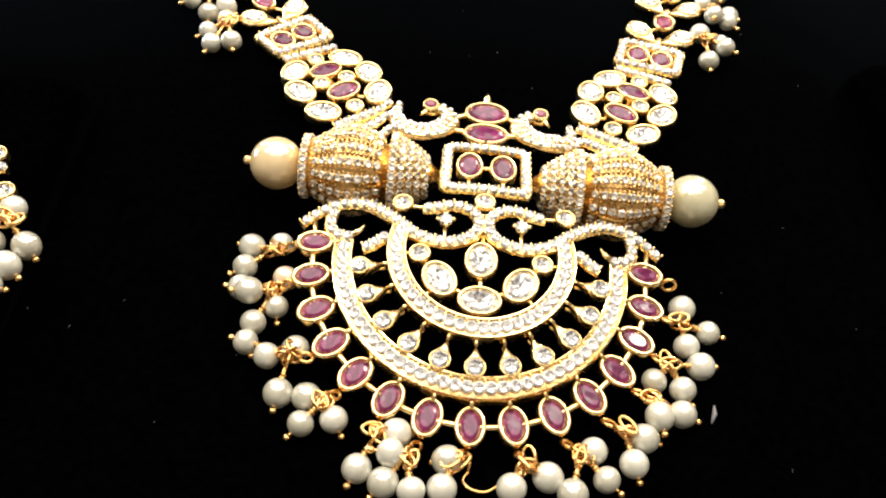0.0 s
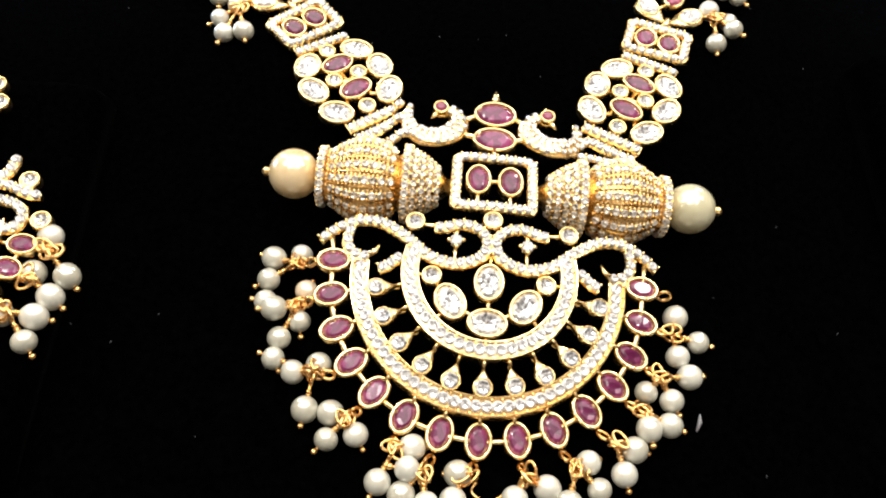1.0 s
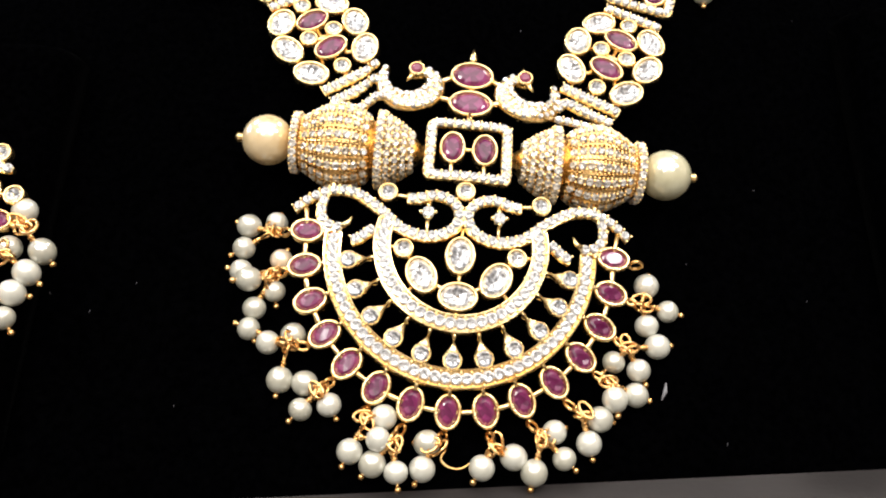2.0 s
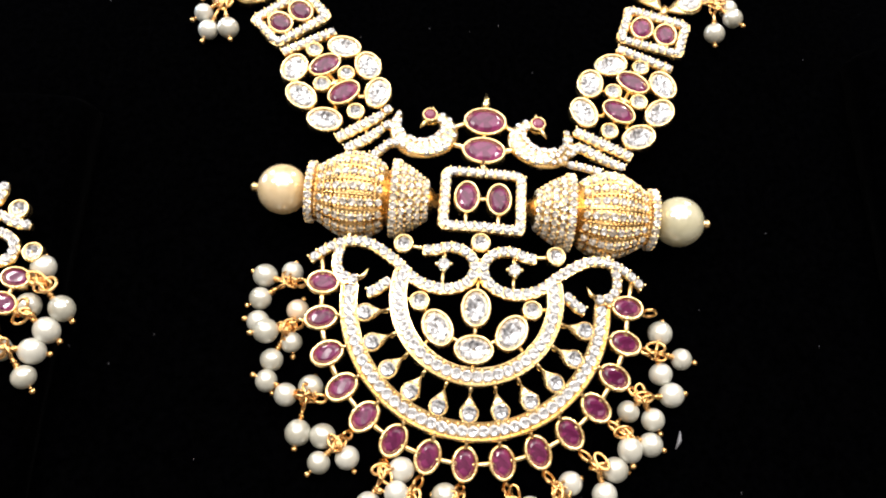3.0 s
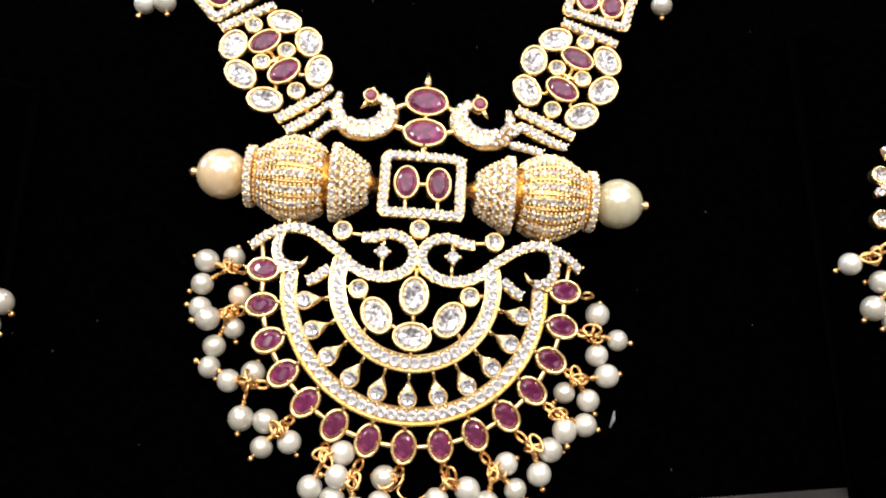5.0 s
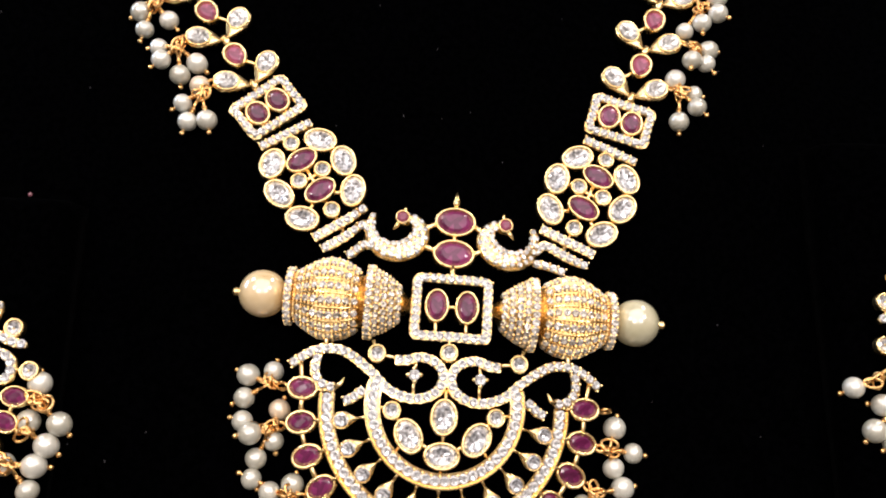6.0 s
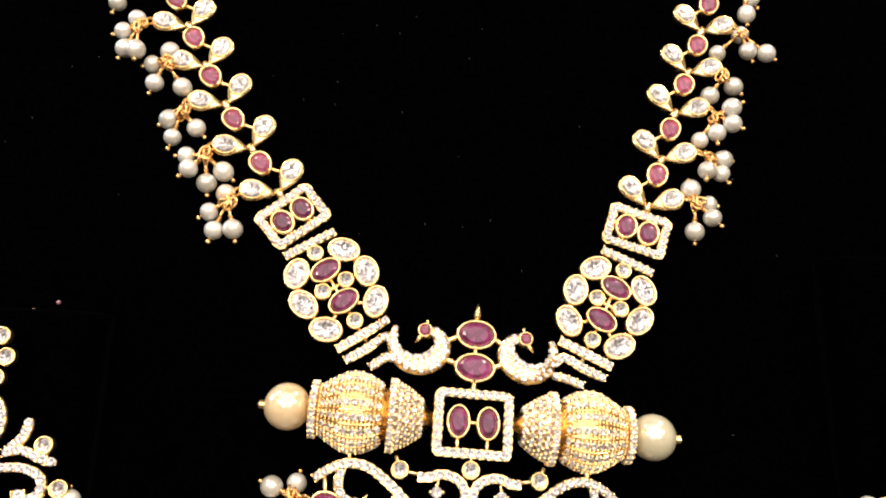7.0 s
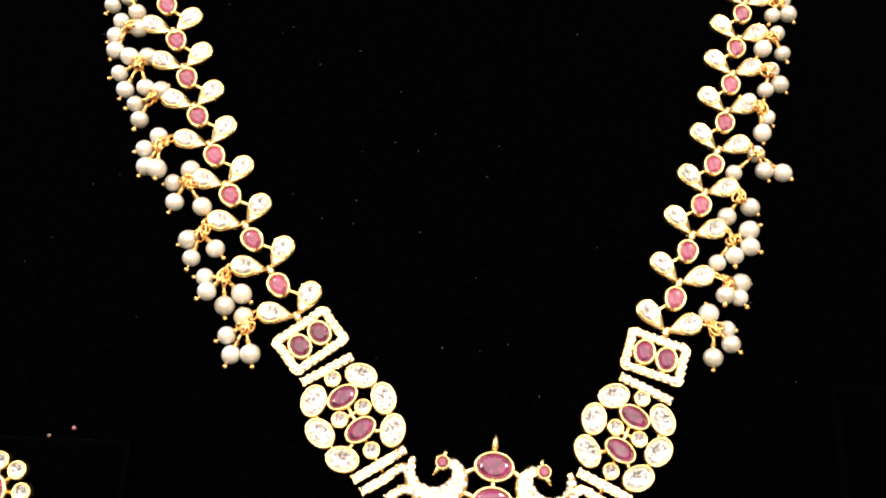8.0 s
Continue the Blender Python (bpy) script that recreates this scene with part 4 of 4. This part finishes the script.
def earring(cu, cv, swing, shift, known):
    thing = tagged(new("earring"), "gold earring with rubies, clear crystals and pearls on a velvet pad", "earring", "pair of earrings")
    thing.matrix_world = BOARD
    STAGE["owner"], STAGE["top"] = thing, ear_top
    g = radians(swing)

    def at(x, y):
        return cu + x * math.cos(g) - y * math.sin(g), cv + x * math.sin(g) + y * math.cos(g)

    def around(r, a):
        return at(r * math.cos(radians(a)), r * math.sin(radians(a)))

    spots, hooks = [], []
    for i in range(11):
        a = 270 + (i - 5) * 16.6
        u, v = around(13.9, a)
        gem("ruby_setting", M_EAR_CUP, M_EAR, "ruby", u, v, a + swing)
        bar(around(10.6, a), around(12, a), 0.3)
        if i:
            bar(around(13.9, a - 16.6), (u, v), 0.35)
        hooks.append((*around(18, a), on(*around(15.9, a), -0.6)))
    arc_pts = [around(9.6, 168 + 204 * k / 20) for k in range(21)]
    ribbon("outer_ring", arc_pts, 2.4, 1.5, 0.2, 1.56, "curved gold channel with a row of clear crystals", stone=M_RING)
    for a in (200, 235, 270, 305, 340):
        gem("drop_setting", M_DROP_CUP, M_DROP, "crystal", *around(5.8, a), a + swing, 0, Matrix.Translation((0.001, 0, 0.00045)))
    gem("oval_setting", M_OVAL_CUP, M_OVAL, "crystal", *at(0, 1.2), 90 + swing)
    for f in (-1, 1):
        ribbon("scroll", [at(f * x, y) for x, y in ((1.0, 2.5), (3.0, 4.6), (6.5, 5.4), (10.0, 5.3), (12.6, 3.8), (12.4, 1.2), (10.2, 0.6))], 1.65, 1.3, 0, 1.45, "gold scroll set with clear crystals")
        ribbon("scroll", [at(f * x, y) for x, y in ((6.0, 7.6), (9.0, 8.2), (12.0, 6.9), (14.6, 6.3))], 1.65, 1.3, 0, 1.45, "small gold leaf set with clear crystals", taper=0.5)
        ribbon("scroll", [at(f * x, y) for x, y in ((6.8, 8.2), (9.0, 10.4), (9.6, 13.2))], 1.65, 1.3, 0, 1.45, "small gold leaf set with clear crystals", taper=0.5)
        for x, y in ((12.3, 9.0), (15.5, 2.3)):
            gem("round_setting", M_DOT_CUP, M_DOT, "crystal", *at(f * x, y), 0)
        bar(at(f * 15.5, 2.3), at(f * 12.6, 2.6), 0.4)
        bar(at(f * 12.3, 9.0), at(f * 11.0, 7.6), 0.4)
        ribbon("scroll", [at(f * x, y) for x, y in ((0.6, 8.5), (3.2, 9.0), (5.0, 11.5), (4.6, 15.0), (2.0, 17.5))], 1.65, 1.3, 0, 1.45, "gold scroll set with clear crystals")
    gem("ruby_setting", M_BUD_CUP, M_BUD, "ruby", *at(0, 12.5), 90 + swing)
    bar(at(0, 4), at(shift, 20), 0.5, -1.3)
    # the stud above
    gem("ruby_setting", M_RUBY_CUP, M_RUBY, "ruby", *at(shift, 23.0), 90 + swing, 0.4)
    for k in range(8):
        b = TAU * k / 8
        gem("round_setting", M_DOT_CUP, M_DOT, "crystal", *at(shift + 4.3 * math.cos(b), 23.0 + 4.9 * math.sin(b)), 0)
        bar(at(shift + 2.0 * math.cos(b), 23.0 + 2.3 * math.sin(b)), at(shift + 4.0 * math.cos(b), 23.0 + 4.6 * math.sin(b)), 0.4)
    rng = random.Random(int(cu))
    for k in range(30):
        a = 353 - 166 * k / 29
        r = (18.2, 20.9, 17.3, 22.2)[k % 4] + rng.uniform(-0.5, 0.5)
        spot = around(r, a + rng.uniform(-2, 2))
        if min(math.hypot(spot[0] - u, spot[1] - v) for u, v in known) > 4.2 and abs(spot[0]) > min(abs(p[0]) for p in known) + 4:
            spots.append(spot)
    spots += known
    hang(thing, hooks, spots, rng, pad_w)
    return thing


M_EAR_CUP = bezel(oval(2.3, 1.75, 22), 1.9, 0.45).mesh("ruby_setting", GOLD, True)
M_EAR = cut_stone(oval(1.9, 1.3, 12), 0.3, 0.5, 0.38).mesh("ruby", RUBY)
left_earring = earring(-80.6, 3.4, 0.0, 0.0, [(-63.8, 4.0), (-60.1, -2.2), (-64.9, -1.9), (-61.7, -5.5), (-63.2, -8.6), (-63.7, -12.3), (-67.8, -8.4)])
earring(88.9, 15.9, 19.6, 9.0, [(68.3, 6.0), (73.0, 3.2), (71.2, -1.0), (74.4, -2.9)])
empty = Shape()
tube(empty, [Vector((-61.9 + 1.25 * math.cos(k), 0.7 + 1.25 * math.sin(k), 6.6 + 0.5 * math.cos(k + 0.8))) for k in [TAU * j / 18 for j in range(19)]], 0.27, 6, False)
part("jump_ring", empty.mesh("jump_ring", WIRE, True), left_earring, None, "empty gold wire ring")
for u0, u1, v0, v1 in ((-124, -63.5, -30, 36.5), (68, 126, -33, 52)):
    pad = tagged(new("earring_pad", rounded_pad(Shape(), u0, u1, v0, v1, pad_w, -5.0, 5.0, 10, 14).mesh("earring_pad", PAD_VELVET, True)),
                 "black velvet earring pad with rounded corners leaning on the board", "earring pad", "earring pads")
    pad.matrix_world = BOARD
    base = Shape()
    base.rings([lift([(u0 + 3, v0 + 3), (u1 - 3, v0 + 3), (u1 - 3, v1 - 3), (u0 + 3, v1 - 3)], z) for z in (-6.2, -5.0)])
    part("backing_board", base.mesh("backing_board", PAD_VELVET), pad)

# ---- loose beads and lint on the velvet ----
BEAD_PINK = material("pink_glass", (0.2, 0.08, 0.1), 0.15, 0.0, Coat_Weight=1.0)
BEAD_BROWN = material("brown_glass", (0.12, 0.075, 0.055), 0.2, 0.0, Coat_Weight=0.6)
for u, v, r, mat, label in ((-74.0, 38.9, 0.42, BEAD_PINK, "tiny pink glass bead lying on black velvet"), (-78.2, 37.4, 0.38, BEAD_BROWN, "tiny brown glass bead lying on black velvet")):
    bead = Shape()
    ball(bead, (0, 0, 0), r, 14)
    tagged(new("loose_bead", bead.mesh("loose_bead", mat, True)), label, "bead", "loose beads").matrix_world = BOARD @ Matrix.Translation(Vector((u, v, velvet_w(v) + r)) * MM)

flake = Shape()
tube(flake, [(31.3, -18.3, velvet_w(-18) + 0.4), (31.9, -17.0, velvet_w(-17) + 0.7), (32.2, -15.6, velvet_w(-16) + 0.4)], [0.12, 0.34, 0.12], 6)
tagged(new("lint_fibre", flake.mesh("lint_fibre", LINT, True)), "short white fibre lying on the black velvet", "lint").matrix_world = BOARD
specks = Shape()
rng = random.Random(8)
SPOTS = [(40.7, -24.6), (56.4, -1.3), (-51.6, 37.2), (-49.6, -2.3), (-55.8, -7.2), (37.4, 4.4), (-41.0, -21.4), (-26.2, 86.8), (-18.9, 100.9), (-1.5, 71.2), (23.0, 79.1), (-18.3, 113.5), (-14.0, 99.1), (-10.6, 103.5), (-26.4, 81.6), (-88.7, 70.0), (-74.6, 39.9), (-78.8, 39.4), (4.9, 57.9), (-25.8, 98.3), (-45.2, 127.0), (-42.8, 128.7), (3.1, 101.4), (-0.5, 56.3), (72.5, 40.0), (-66.0, 60.0)]
for u, v in SPOTS + [(rng.uniform(-95, 70), rng.uniform(-30, 140)) for k in range(30)]:
    a = rng.uniform(0, 3.1)
    q = rng.uniform(0.1, 0.28)
    z = velvet_w(v) + 0.12
    tube(specks, [(u - q * math.cos(a), v - q * math.sin(a), z), (u, v + 0.1, z + 0.1), (u + q * math.cos(a), v + q * math.sin(a), z)], [0.03, 0.08, 0.03], 5)
tagged(new("dust", specks.mesh("dust", DUST, True)), "fine grey dust specks on black velvet", "dust", "", "stuff").matrix_world = BOARD
